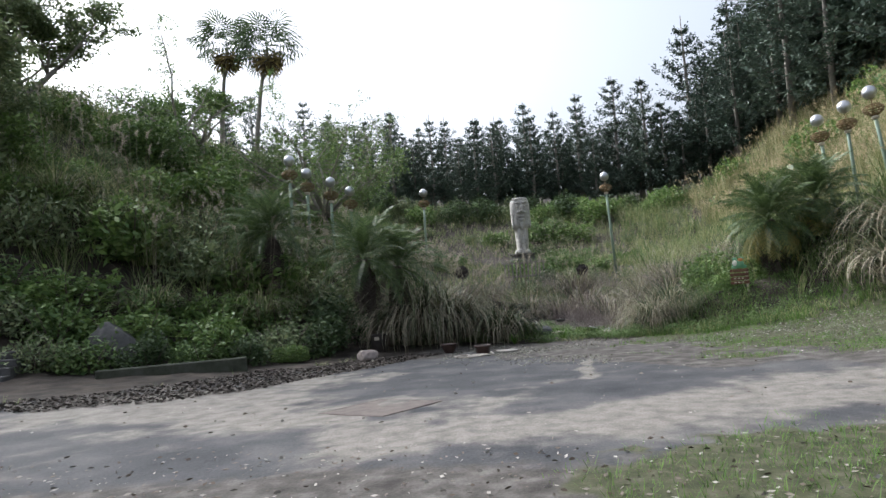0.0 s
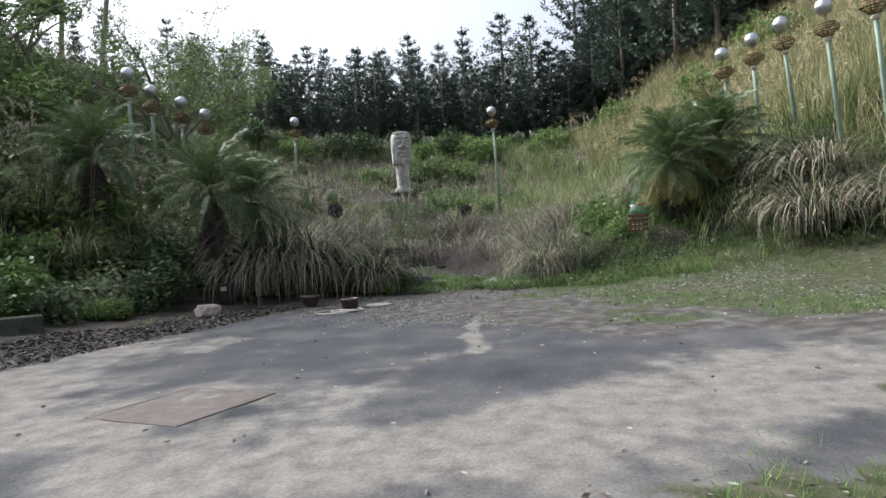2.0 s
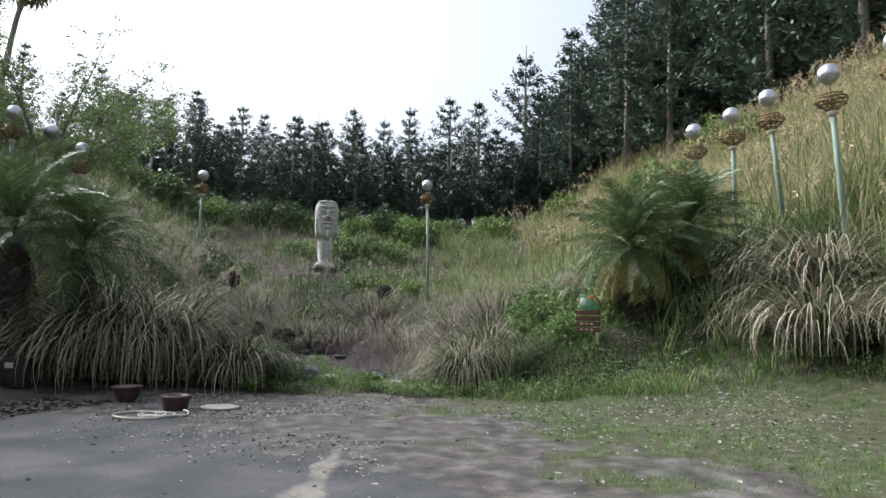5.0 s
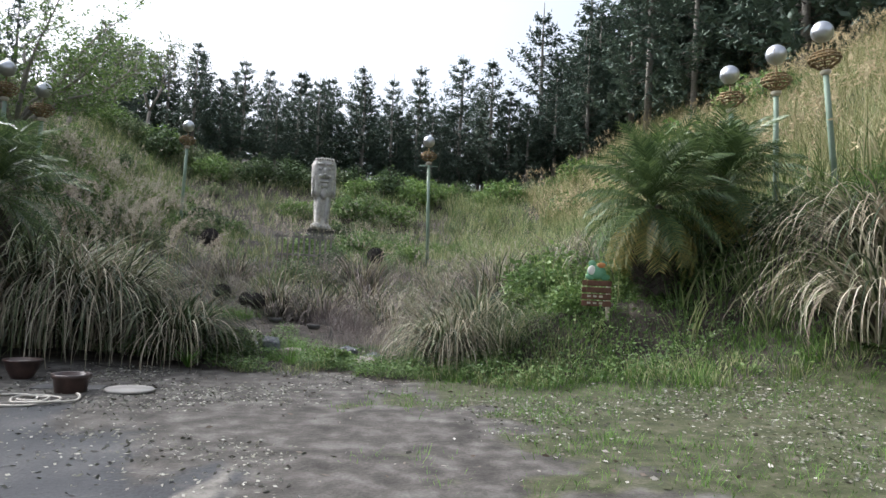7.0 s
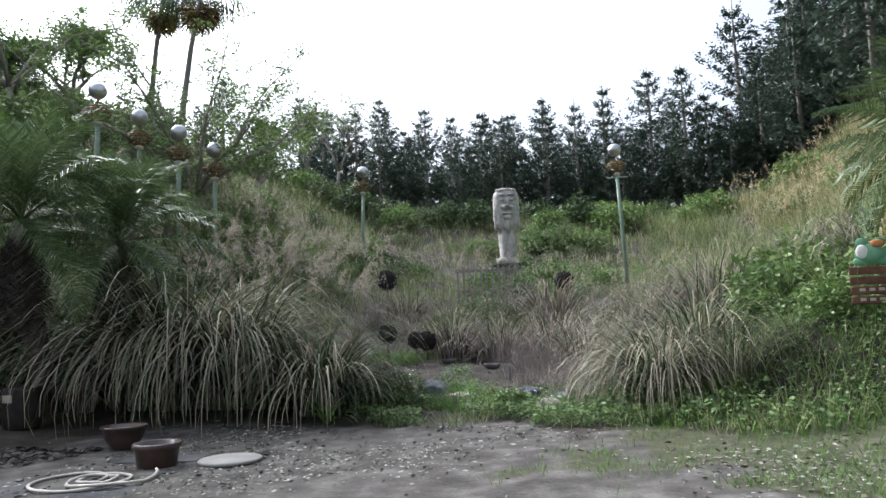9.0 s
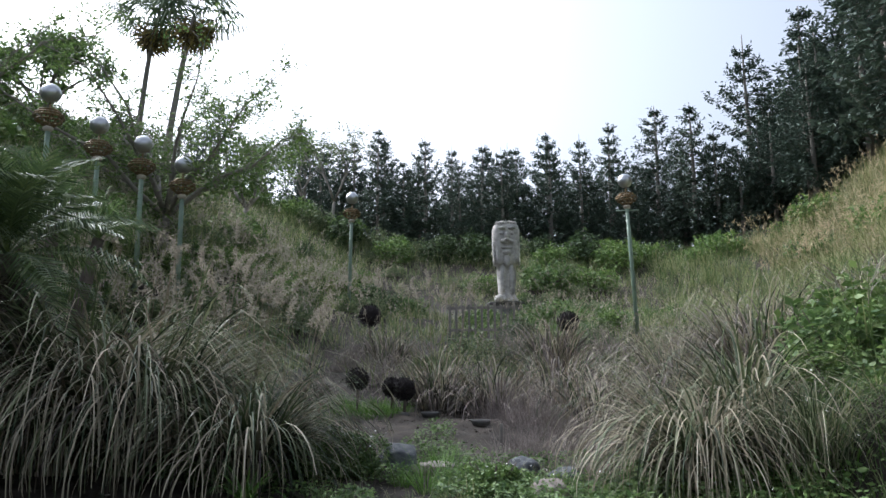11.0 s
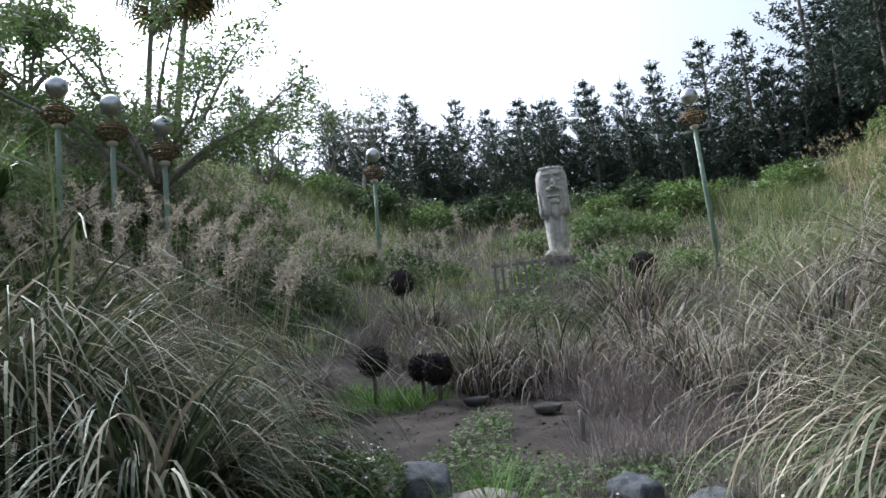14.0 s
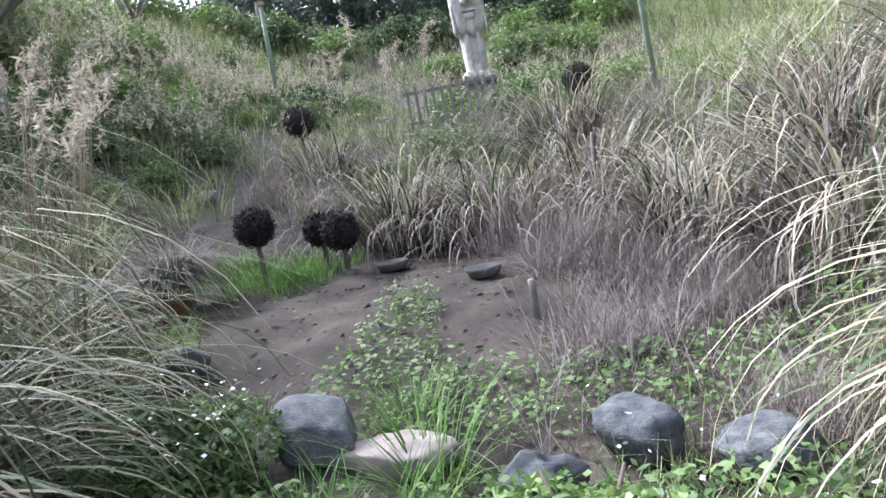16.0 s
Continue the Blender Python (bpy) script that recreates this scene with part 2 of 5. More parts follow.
def box(bm, x0, x1, y0, y1, z0, z1, bev=0.01):
    r = bmesh.ops.create_cube(bm, size=1, matrix=Matrix.LocRotScale(((x0 + x1) / 2, (y0 + y1) / 2, (z0 + z1) / 2), None, (x1 - x0, y1 - y0, z1 - z0)))
    if bev:
        es = list({e for v in r["verts"] for e in v.link_edges})
        bmesh.ops.bevel(bm, geom=es, offset=bev, segments=1, affect="EDGES")
    return bm


# ---- terrain ----


def sstep(a, b, x):
    t = np.clip((x - a) / (b - a), 0, 1)
    return t * t * (3 - 2 * t)


def splus(x, w=1.0):
    return w * np.log1p(np.exp(np.clip(x / w, -40, 40)))


def height(x, y):
    """The ground's height: the yard, the sunken garden, the bank, and the slopes around them."""
    x, y = np.asarray(x, float), np.asarray(y, float)
    back = np.interp(y, [-50, 15, 16.3, 17.7, 19, 20.3, 22, 24.6, 30, 36, 43, 50, 75, 120, 300], [0, 0, 0.03, 0.2, 0.33, 0.46, 0.75, 1.3, 2.3, 3.1, 6.2, 7.6, 12, 20, 30])
    x0 = np.interp(y, [-60, 5, 14.8, 25, 40, 70, 120], [20, 16.5, 8.6, 8.5, 11, 15, 20])
    right = 0.8 * splus(x - x0, 0.9) - 0.3 * splus(x - 21, 2) * sstep(50, 30, y) - 0.5 * splus(x - 45, 4)
    x1 = np.interp(y, [-60, 5, 12, 15, 25, 40, 70], [-24, -13, -7, -3, -3.2, -8, -14])
    left = (0.55 * splus(x1 - x, 0.9) - 0.35 * splus(-25 - x, 4)) * np.interp(y, [34, 56], [1, 0.3])
    bank = 0.8 * sstep(14.7, 15.9, y) * sstep(4.9, 6.6, x) * sstep(22, 18, y)
    lawn = 0.07 * splus(x - 6, 0.5) * sstep(5, 10, y) * sstep(13, 10, x)
    rough = 0.12 * np.sin(0.9 * x + 1.3 * np.sin(0.5 * y)) * np.sin(0.8 * y + 0.7) * sstep(15.2, 20, y)
    cross = -0.05 * (np.clip(x, -40, 40) - 3) * sstep(13.5, 20, y)
    return back + right + left + bank + lawn + rough + cross + 0.05 * splus(-1 - np.clip(x, -12, 40), 0.5) * sstep(4, 9, y)


def hz(x, y):
    return float(height(x, y))


def vnoise(x, y, s, seed=0):
    """Smooth value noise on arrays."""
    r = np.random.default_rng(seed).random((64, 64))
    u, v = np.asarray(x) * s, np.asarray(y) * s
    i, j = np.floor(u).astype(int), np.floor(v).astype(int)
    a, b = u - i, v - j
    a, b = a * a * (3 - 2 * a), b * b * (3 - 2 * b)
    g = lambda p, q: r[p % 64, q % 64]
    return (g(i, j) * (1 - a) + g(i + 1, j) * a) * (1 - b) + (g(i, j + 1) * (1 - a) + g(i + 1, j + 1) * a) * b


def lawn_mask(x, y):
    """1 on the mown grass at the yard's side."""
    w = (vnoise(x, y, 0.9, 3) - 0.5) * 2.2 + (vnoise(x, y, 3.5, 4) - 0.5) * 1.2
    edge = np.interp(y, [3, 8.9, 9.3, 11, 13, 14.8, 16], [30, 8.6, 6.6, 5.4, 5.0, 4.8, 4.6])
    near = np.interp(y, [-3, 3, 4.8, 5.8, 6.7, 7.2], [2.5, 3.2, 4.2, 5.2, 6.9, 30])
    return np.maximum(sstep(-0.5, 0.6, x - edge + w), sstep(-0.4, 0.5, x - near + w) * sstep(7.3, 6.9, y))


def wild_mask(x, y):
    """1 where the planting begins, off the yard."""
    w = (vnoise(x, y, 1.6, 8) - 0.5) * 0.8
    front = np.interp(x, [-12, -7, -5.1, -3.7, -3, -1.1, 0, 1, 4, 5, 7, 9, 12, 14], [5.5, 6.6, 7.6, 9.4, 10.9, 13.3, 14.5, 15.0, 15.0, 14.7, 14.2, 13.4, 11.4, 8.5])
    return sstep(-0.25, 0.35, y - front + w)


def axis(parts):
    out = []
    for a, b, st in parts:
        out += list(np.arange(a, b, st))
    return np.array(out + [parts[-1][1]])


gx = axis([(-400, -60, 20), (-60, -12, 1.5), (-12, 14, 0.1), (14, 60, 1.5), (60, 400, 20)])
gy = axis([(-300, -40, 20), (-40, -4, 1.5), (-4, 22, 0.1), (22, 60, 0.8), (60, 130, 4), (130, 500, 25)])
GX, GY = np.meshgrid(gx, gy, indexing="ij")
GZ = height(GX, GY)
fine = (GX > -12) & (GX < 14) & (GY > -4) & (GY < 22)
GZ = GZ + fine * (0.018 * (vnoise(GX, GY, 0.9, 5) - 0.5) + (0.012 + 0.05 * wild_mask(GX, GY)) * (vnoise(GX, GY, 5, 6) - 0.5))
na, nb = len(gx), len(gy)
idx = np.arange(na * nb).reshape(na, nb)
quads = np.stack([idx[:-1, :-1], idx[1:, :-1], idx[1:, 1:], idx[:-1, 1:]], -1).reshape(-1, 4)
ground_mesh = from_np("ground", np.stack([GX, GY, GZ], -1).reshape(-1, 3), None, quads, True)


def zone(name, values):
    at = ground_mesh.attributes.new(name, "FLOAT", "POINT")
    at.data.foreach_set("value", np.asarray(values, np.float32).ravel())


lawn_v, wild_v = lawn_mask(GX, GY), wild_mask(GX, GY)
band = GY - np.interp(GX, [-10, -5, 0, 1.5, 3, 5, 8, 14], [8.6, 7.9, 7.3, 6.0, 5.5, 7.0, 8.1, 9.0])
sand = 0.75 * np.exp(-((band / 1.0) ** 2)) + 0.35 * np.exp(-(((GX + 1.5) / 2.4) ** 2 + ((GY - 9.6) / 1.6) ** 2)) - 0.25 * np.exp(-(((GX - 2.6) / 2.6) ** 2 + ((GY - 10) / 2.6) ** 2)) + 0.4 * np.exp(-(((GX - 4.2) / 2.0) ** 2 + ((GY - 13.6) / 1.5) ** 2))
line_x = np.interp(GY, [8.6, 9.6, 10.4, 11.2, 12.2], [3.5, 3.44, 3.46, 3.54, 3.66]) + 0.05 * (vnoise(GX, GY, 2.2, 51) - 0.5)
sand += 1.0 * np.exp(-(((GX - line_x) / 0.13) ** 2)) * sstep(8.2, 9.0, GY) * sstep(11.6, 11.2, GY) * (0.5 + vnoise(GX, GY, 3, 52))
sand = np.clip(sand + 0.75 * (vnoise(GX, GY, 0.8, 11) - 0.5) + 0.5 * (vnoise(GX, GY, 2.6, 12) - 0.5) + 0.12, 0, 1)
zone("lawn", lawn_v)
zone("wild", wild_v)
zone("sand", sand * (1 - wild_v))
near_dirt = sstep(4.9, 4.0, GY + 0.6 * (vnoise(GX, GY, 1.2, 15) - 0.5) + 0.25 * np.abs(GX - 1.2) * (GX < 1.2)) * (GX < 4.5)
zone("dirt", np.clip(near_dirt + sstep(-0.9, 0.2, GY - np.interp(GX, [-8, -4, -2, 0, 2, 3.5, 5, 8], [7.2, 9.0, 11.4, 13.2, 12.4, 11.0, 9.6, 8.4]) + (vnoise(GX, GY, 2, 16) - 0.5)), 0, 1))


def ground_material():
    m = bpy.data.materials.new("ground")
    m.use_nodes = True
    n, l = m.node_tree.nodes, m.node_tree.links
    bsdf = n["Principled BSDF"]
    co = n.new("ShaderNodeTexCoord")

    def noise_at(s, d=6):
        t = n.new("ShaderNodeTexNoise")
        t.inputs["Scale"].default_value, t.inputs["Detail"].default_value = s, d
        l.new(co.outputs["Object"], t.inputs["Vector"])
        return t.outputs[0]

    def ramp(src, *stops):
        r = n.new("ShaderNodeValToRGB")
        for i, (p, c) in enumerate(stops):
            el = r.color_ramp.elements[i] if i < 2 else r.color_ramp.elements.new(p)
            el.position, el.color = p, (*c, 1)
        l.new(src, r.inputs[0])
        return r.outputs[0]

    def mix(fac, a, b):
        x = n.new("ShaderNodeMix")
        x.data_type = "RGBA"
        l.new(fac, x.inputs[0])
        l.new(a, x.inputs[6])
        l.new(b, x.inputs[7])
        return x.outputs[2]

    def attr(k):
        a = n.new("ShaderNodeAttribute")
        a.attribute_name = k
        return a.outputs["Fac"]

    def rough_edge(fac, s, w):
        mr = n.new("ShaderNodeMath")
        mr.operation = "MULTIPLY_ADD"
        l.new(noise_at(s, 8), mr.inputs[0])
        mr.inputs[1].default_value = w
        ad = n.new("ShaderNodeMath")
        ad.operation = "SUBTRACT"
        l.new(fac, ad.inputs[0])
        ad.inputs[1].default_value = w / 2
        l.new(ad.outputs[0], mr.inputs[2])
        cl = n.new("ShaderNodeMapRange")
        cl.interpolation_type = "SMOOTHSTEP"
        cl.inputs["From Min"].default_value, cl.inputs["From Max"].default_value = 0.25, 0.75
        l.new(mr.outputs[0], cl.inputs["Value"])
        return cl.outputs[0]

    slab = ramp(noise_at(1.1, 9), (0.3, (0.03, 0.032, 0.036)), (0.5, (0.056, 0.057, 0.06)), (0.7, (0.105, 0.103, 0.1)))
    grit = ramp(noise_at(45, 4), (0.3, (0.75, 0.75, 0.75)), (0.7, (1.15, 1.15, 1.15)))
    sandy = ramp(noise_at(5, 8), (0.3, (0.125, 0.115, 0.1)), (0.7, (0.23, 0.213, 0.188)))
    dirt = ramp(noise_at(4, 10), (0.3, (0.035, 0.031, 0.027)), (0.5, (0.075, 0.068, 0.06)), (0.7, (0.15, 0.14, 0.125)))
    turf = ramp(noise_at(7, 8), (0.3, (0.034, 0.04, 0.018)), (0.5, (0.058, 0.062, 0.03)), (0.7, (0.1, 0.096, 0.065)))
    soil = ramp(noise_at(3, 8), (0.3, (0.022, 0.019, 0.015)), (0.5, (0.045, 0.037, 0.03)), (0.7, (0.08, 0.066, 0.053)))
    col = mix(rough_edge(attr("sand"), 2.5, 0.8), slab, sandy)
    col = mix(rough_edge(attr("dirt"), 6, 0.9), col, dirt)
    col = mix(rough_edge(attr("lawn"), 3.5, 1.5), col, turf)
    col = mix(rough_edge(attr("wild"), 5, 0.5), col, soil)
    mul = n.new("ShaderNodeMix")
    mul.data_type, mul.blend_type = "RGBA", "MULTIPLY"
    mul.inputs[0].default_value = 1.0
    l.new(col, mul.inputs[6])
    l.new(grit, mul.inputs[7])
    l.new(mul.outputs[2], bsdf.inputs["Base Color"])
    bsdf.inputs["Roughness"].default_value = 0.9
    bsdf.inputs["Specular IOR Level"].default_value = 0.2
    bp = n.new("ShaderNodeBump")
    bp.inputs["Strength"].default_value, bp.inputs["Distance"].default_value = 0.5, 0.02
    l.new(noise_at(30, 8), bp.inputs["Height"])
    l.new(bp.outputs[0], bsdf.inputs["Normal"])
    return m


ground = part("ground", ground_mesh, ground_material())
tagged(ground, "stained concrete yard with sandy patches, mown grass and planted slopes", "ground", kind="structure")

# ---- plants: makers ----


def stuff(ob):
    """Marks a part of countless small pieces."""
    ob["kind"] = "stuff"
    return ob


def scatter(n, xr, yr, keep=None):
    x, y = rng.uniform(*xr, n), rng.uniform(*yr, n)
    if keep is not None:
        k = keep(x, y)
        x, y = x[k], y[k]
    return np.stack([x, y, height(x, y)], 1)


def sward(name, label, root, per, spread, hlo, hhi, material, lean=(0.1, 0.5), droop=(0.05, 0.4), width=0.012, seg=3, category="grass"):
    """Many tufts of grass as one object that nobody could count."""
    n = len(root)
    r = np.repeat(root, per, 0)
    a, d = rng.uniform(0, 6.283, n * per), spread * np.sqrt(rng.random(n * per))
    r = r + np.stack([np.cos(a) * d, np.sin(a) * d, np.zeros(n * per)], 1)
    r[:, 2] = height(r[:, 0], r[:, 1]) - 0.03
    tall = np.repeat(rng.uniform(hlo, hhi, n), per) * rng.uniform(0.55, 1.1, n * per)
    me = blade_mesh(name, r, tall, a + rng.uniform(-0.6, 0.6, n * per), rng.uniform(*lean, n * per), rng.uniform(*droop, n * per), width * rng.uniform(0.6, 1.4, n * per), seg)
    return tagged(part(name, me, material), label, category, kind="stuff")


def clump(kind, m, label, n_green=260, n_dry=220, h=1.5, r=0.35, skirt=120, plumes=0, group="arching grass clumps", width=0.02, hero=False, dome=False, green="clump_green"):
    """An arching pampas clump: leaves, dry leaves, a dead skirt coloured for inner shade, and plumes on stalks if it
    has them.
    """
    ob = empty(kind, m, label, "grass clump", group)
    mounded = (("green_leaves", n_green, "clump_green", (0.9, 1.5), (0.6, 1.2), (0.0, 0.6)), ("dry_leaves", n_dry * 6 // 10, "grass_dry", (1.1, 1.6), (0.6, 1.3), (0.0, 0.75)), ("grey_leaves", n_dry * 13 // 10, "brush", (1.1, 1.7), (0.5, 1.2), (0.1, 0.9)), ("dead_skirt", skirt, "shaded_thatch", (0.8, 1.3), (0.4, 0.8), (0.1, 0.6)))
    for nm, n, mt, dr, tall, ln in mounded if dome else (("green_leaves", n_green, green, (0.75, 1.45), (0.6, 1.15), (0.0, 0.5)), ("dry_leaves", n_dry, "grass_dry", (0.95, 1.6), (0.6, 1.1), (0.0, 0.55)), ("outer_leaves", n_dry // 3, green, (0.5, 1.0), (0.45, 0.8), (0.3, 0.85)), ("dead_skirt", skirt // 2, "shaded_thatch", (0.8, 1.3), (0.4, 0.8), (0.1, 0.5))):
        if not n:
            continue
        a = rng.uniform(0, 6.283, n)
        d = r * np.sqrt(rng.random(n))
        root = np.stack([np.cos(a) * d, np.sin(a) * d, np.zeros(n) - 0.03], 1)
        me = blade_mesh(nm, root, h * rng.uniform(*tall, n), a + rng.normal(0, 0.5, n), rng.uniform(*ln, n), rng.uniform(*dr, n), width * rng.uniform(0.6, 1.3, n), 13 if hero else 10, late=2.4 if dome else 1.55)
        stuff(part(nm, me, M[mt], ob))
    for _ in range(plumes):
        plume(ob, r, h)
    return ob


def plume(parent, r, h):
    a = rng.uniform(0, 6.283)
    base = Vector((r * math.cos(a) * 0.6, r * math.sin(a) * 0.6, 0))
    tip = base + Vector((0.3 * math.cos(a), 0.3 * math.sin(a), h * rng.uniform(1.15, 1.5)))
    st = part("stalk", tube(bmesh.new(), [base, base.lerp(tip, 0.6) + Vector((0, 0, 0.05)), tip], [0.006, 0.005, 0.003], 4), M["grass_dry"], parent)
    n = 130
    t = rng.random(n)
    nod = 0.22 * t**1.8
    p = np.array(tip)[None] + np.stack([nod * math.cos(a), nod * math.sin(a), t * 0.3 - 0.12 * t**3], 1) + rng.normal(size=(n, 3)) * 0.014
    stuff(part("plume", leaf_mesh("plume", p, rng.uniform(0.035, 0.075, n) * (1.15 - 0.7 * t), 0.0, 0.2, droop=0.3), M["plume"], st))


def bush_cloud(n, rad, squash=0.75, lumps=9, seed=0):
    """Leaf places over a lumpy crown."""
    g = np.random.default_rng(seed)
    c = g.normal(size=(lumps, 3))
    c /= np.linalg.norm(c, axis=1)[:, None]
    c *= rad * g.uniform(0.25, 0.75, lumps)[:, None]
    c[:, 2] = np.abs(c[:, 2]) * squash + rad * 0.2
    k = g.integers(0, lumps, n)
    d = g.normal(size=(n, 3))
    d /= np.linalg.norm(d, axis=1)[:, None]
    p = c[k] + d * (rad * 0.42 * g.uniform(0.55, 1.08, n) ** 0.6)[:, None]
    p[:, 2] = np.maximum(p[:, 2], 0.02 + 0.1 * g.random(n))
    return p


def shrub(m, label, rad, n, size, material, lumps=9, squash=0.75, seed=0, ratio=0.5, group="", twigs=6):
    ob = empty("shrub", m, label, "shrub", group)
    p = bush_cloud(n, rad, squash, lumps, seed)
    part("foliage", leaf_mesh("foliage", p, size * rng.uniform(0.6, 1.3, n), 0.4, ratio), M[material], ob)
    bm = bmesh.new()
    for i in range(twigs):
        a = 6.283 * i / twigs + rng.uniform(-0.3, 0.3)
        tube(bm, [(0.03 * math.cos(a), 0.03 * math.sin(a), -0.05), (rad * 0.3 * math.cos(a), rad * 0.3 * math.sin(a), rad * 0.4), (rad * 0.6 * math.cos(a), rad * 0.6 * math.sin(a), rad * 0.8)], [0.02, 0.014, 0.005], 5)
    stuff(part("stemwork", bm, M["bark"], ob))
    return ob


def conifer(name, tall, wide, seed, gap=0.0):
    """A hoop-pine: straight trunk, whorls of branches with tufts of needles at their outer halves."""
    g = np.random.default_rng(seed)
    ob = empty(name, Matrix(), "dark green hoop pine with whorled tufted branches", "tree", "pine trees on the hill")
    part("trunk", tube(bmesh.new(), [(0, 0, -0.5), (0.05, 0, tall * 0.4), (0, 0.04, tall * 0.8), (0, 0, tall)], [0.2, 0.15, 0.07, 0.02], 7), M["bark_pale"], ob)
    bm = bmesh.new()
    pos, sz = [], []
    whorls = int(tall * 1.0)
    for w in range(whorls):
        t = (w + g.uniform(-0.25, 0.25)) / whorls
        z = tall * (0.14 + 0.86 * t)
        if g.random() < gap:
            continue
        prof = wide * (1 - t) ** 0.8 * (0.85 + 0.15 * math.sin(9 * t + seed)) * (0.7 + 0.3 * min(1, t * 5)) + 0.12
        for b in range(6):
            a = 6.283 * b / 6 + g.uniform(-0.4, 0.4) + w
            L = prof * g.uniform(0.5, 1.2)
            rise = L * (0.28 + 0.35 * t) + g.uniform(-0.1, 0.15)
            d = np.array([math.cos(a), math.sin(a), 0])
            p0, p1, p2 = np.array([0, 0, z]), np.array([0, 0, z - 0.06 * L]) + d * L * 0.55, np.array([0, 0, z + rise]) + d * L
            tube(bm, [p0, p1, p2], [0.03, 0.02, 0.008], 3)
            k = int(26 + 22 * L)
            s = g.uniform(0.4, 1.02, k)
            q = np.where(s[:, None] < 0.55, p0 + (p1 - p0) * (s / 0.55)[:, None], p1 + (p2 - p1) * ((s - 0.55) / 0.45)[:, None])
            pos.append(q + g.normal(size=(k, 3)) * (0.05 + 0.075 * s[:, None] * min(L, 1.5)) * np.array([1, 1, 0.9]))
            sz.append(g.uniform(0.24, 0.46, k) * (1.05 - 0.45 * t))
    p, s = np.concatenate(pos), np.concatenate(sz)
    stuff(part("branchwork", bm, M["bark"], ob))
    stuff(part("needle_mass", leaf_mesh("needle_mass", p, s, 0.15, 0.42), M["needles"], ob))
    return ob


def frond(bm_len, n_leaf, droop, leaf, g, wid=0.013):
    """A feather frond along +x: vertices and triangles."""
    s = np.linspace(0, 1, 9)
    x = bm_len * (s * 0.95 - 0.12 * droop * s**3)
    z = bm_len * (0.55 * s - (0.35 + droop) * s**2)
    v, f = [], []
    for i in range(9):
        v += [(x[i], -0.012 * (1 - s[i]) - 0.002, z[i]), (x[i], 0.012 * (1 - s[i]) + 0.002, z[i])]
    for i in range(8):
        f += [(2 * i, 2 * i + 1, 2 * i + 3), (2 * i, 2 * i + 3, 2 * i + 2)]
    for k in range(n_leaf):
        t = 0.12 + 0.88 * k / n_leaf
        px, pz = np.interp(t, s, x), np.interp(t, s, z)
        ll = leaf * (0.35 + 1.0 * math.sin(math.pi * min(0.97, t * 0.92 + 0.05))) * g.uniform(0.85, 1.15)
        for sd in (-1, 1):
            b = len(v)
            dx, dy, dz = g.uniform(0.6, 0.72) * ll, sd * g.uniform(0.6, 0.72) * ll, g.uniform(0.06, 0.14) * ll
            fall, mx, my = g.uniform(0.12, 0.32) * ll, px + dx * 0.5, dy * 0.55
            v += [(px - wid / 2, 0, pz), (px + wid / 2, 0, pz), (mx + wid * 0.6, my, pz + dz), (mx - wid * 0.6, my, pz + dz), (px + dx, dy, pz - fall)]
            f += [(b, b + 1, b + 2), (b, b + 2, b + 3), (b + 3, b + 2, b + 4)]
    return np.array(v), np.array(f)


def date_palm(m, label, heads, frond_len=1.5, seed=0, n_fr=46, dead=14, yellow=0, group="dwarf date palms"):
    """A many-stemmed palm: stems, fronds per head, and hanging dead fronds."""
    g = np.random.default_rng(seed)
    ob = empty("date_palm", m, label, "palm", group)
    for hx, hy_, hz_ in heads:
        part("stem", tube(bmesh.new(), [(hx * 0.35, hy_ * 0.35, -0.1), (hx * 0.7, hy_ * 0.7, hz_ * 0.5), (hx, hy_, hz_)], [0.13, 0.11, 0.13], 9), M["bark"], ob)
        for nm, count, mt, lo, hi in (("fronds", n_fr, "leaf_palm", -0.95, 1.2), ("yellow_fronds", yellow, "palm_yellow", -1.3, -0.95), ("dead_fronds", dead * 2, "shaded_thatch", -1.95, -1.5)):
            vs, fs, off = [], [], 0
            if not count:
                continue
            for i in range(count):
                v, f = frond(frond_len * g.uniform(0.75, 1.1) * (1.0 if nm == "fronds" else 0.9), 34, g.uniform(0.08, 0.28) if nm == "fronds" else 0.15, 0.32, g, 0.017)
                a, p = i * 2.39996 + g.uniform(-0.2, 0.2), -(lo + (hi - lo) * ((i + 0.5) / count) ** 0.8)
                R = np.array((Matrix.Rotation(a, 3, "Z") @ Matrix.Rotation(p, 3, "Y") @ Matrix.Rotation(g.uniform(-0.25, 0.25), 3, "X")))
                v = v @ R.T + np.array([hx, hy_, hz_])
                vs.append(v)
                fs.append(f + off)
                off += len(v)
            part(nm, from_np(nm, np.concatenate(vs), np.concatenate(fs)), M[mt], ob)
    return ob


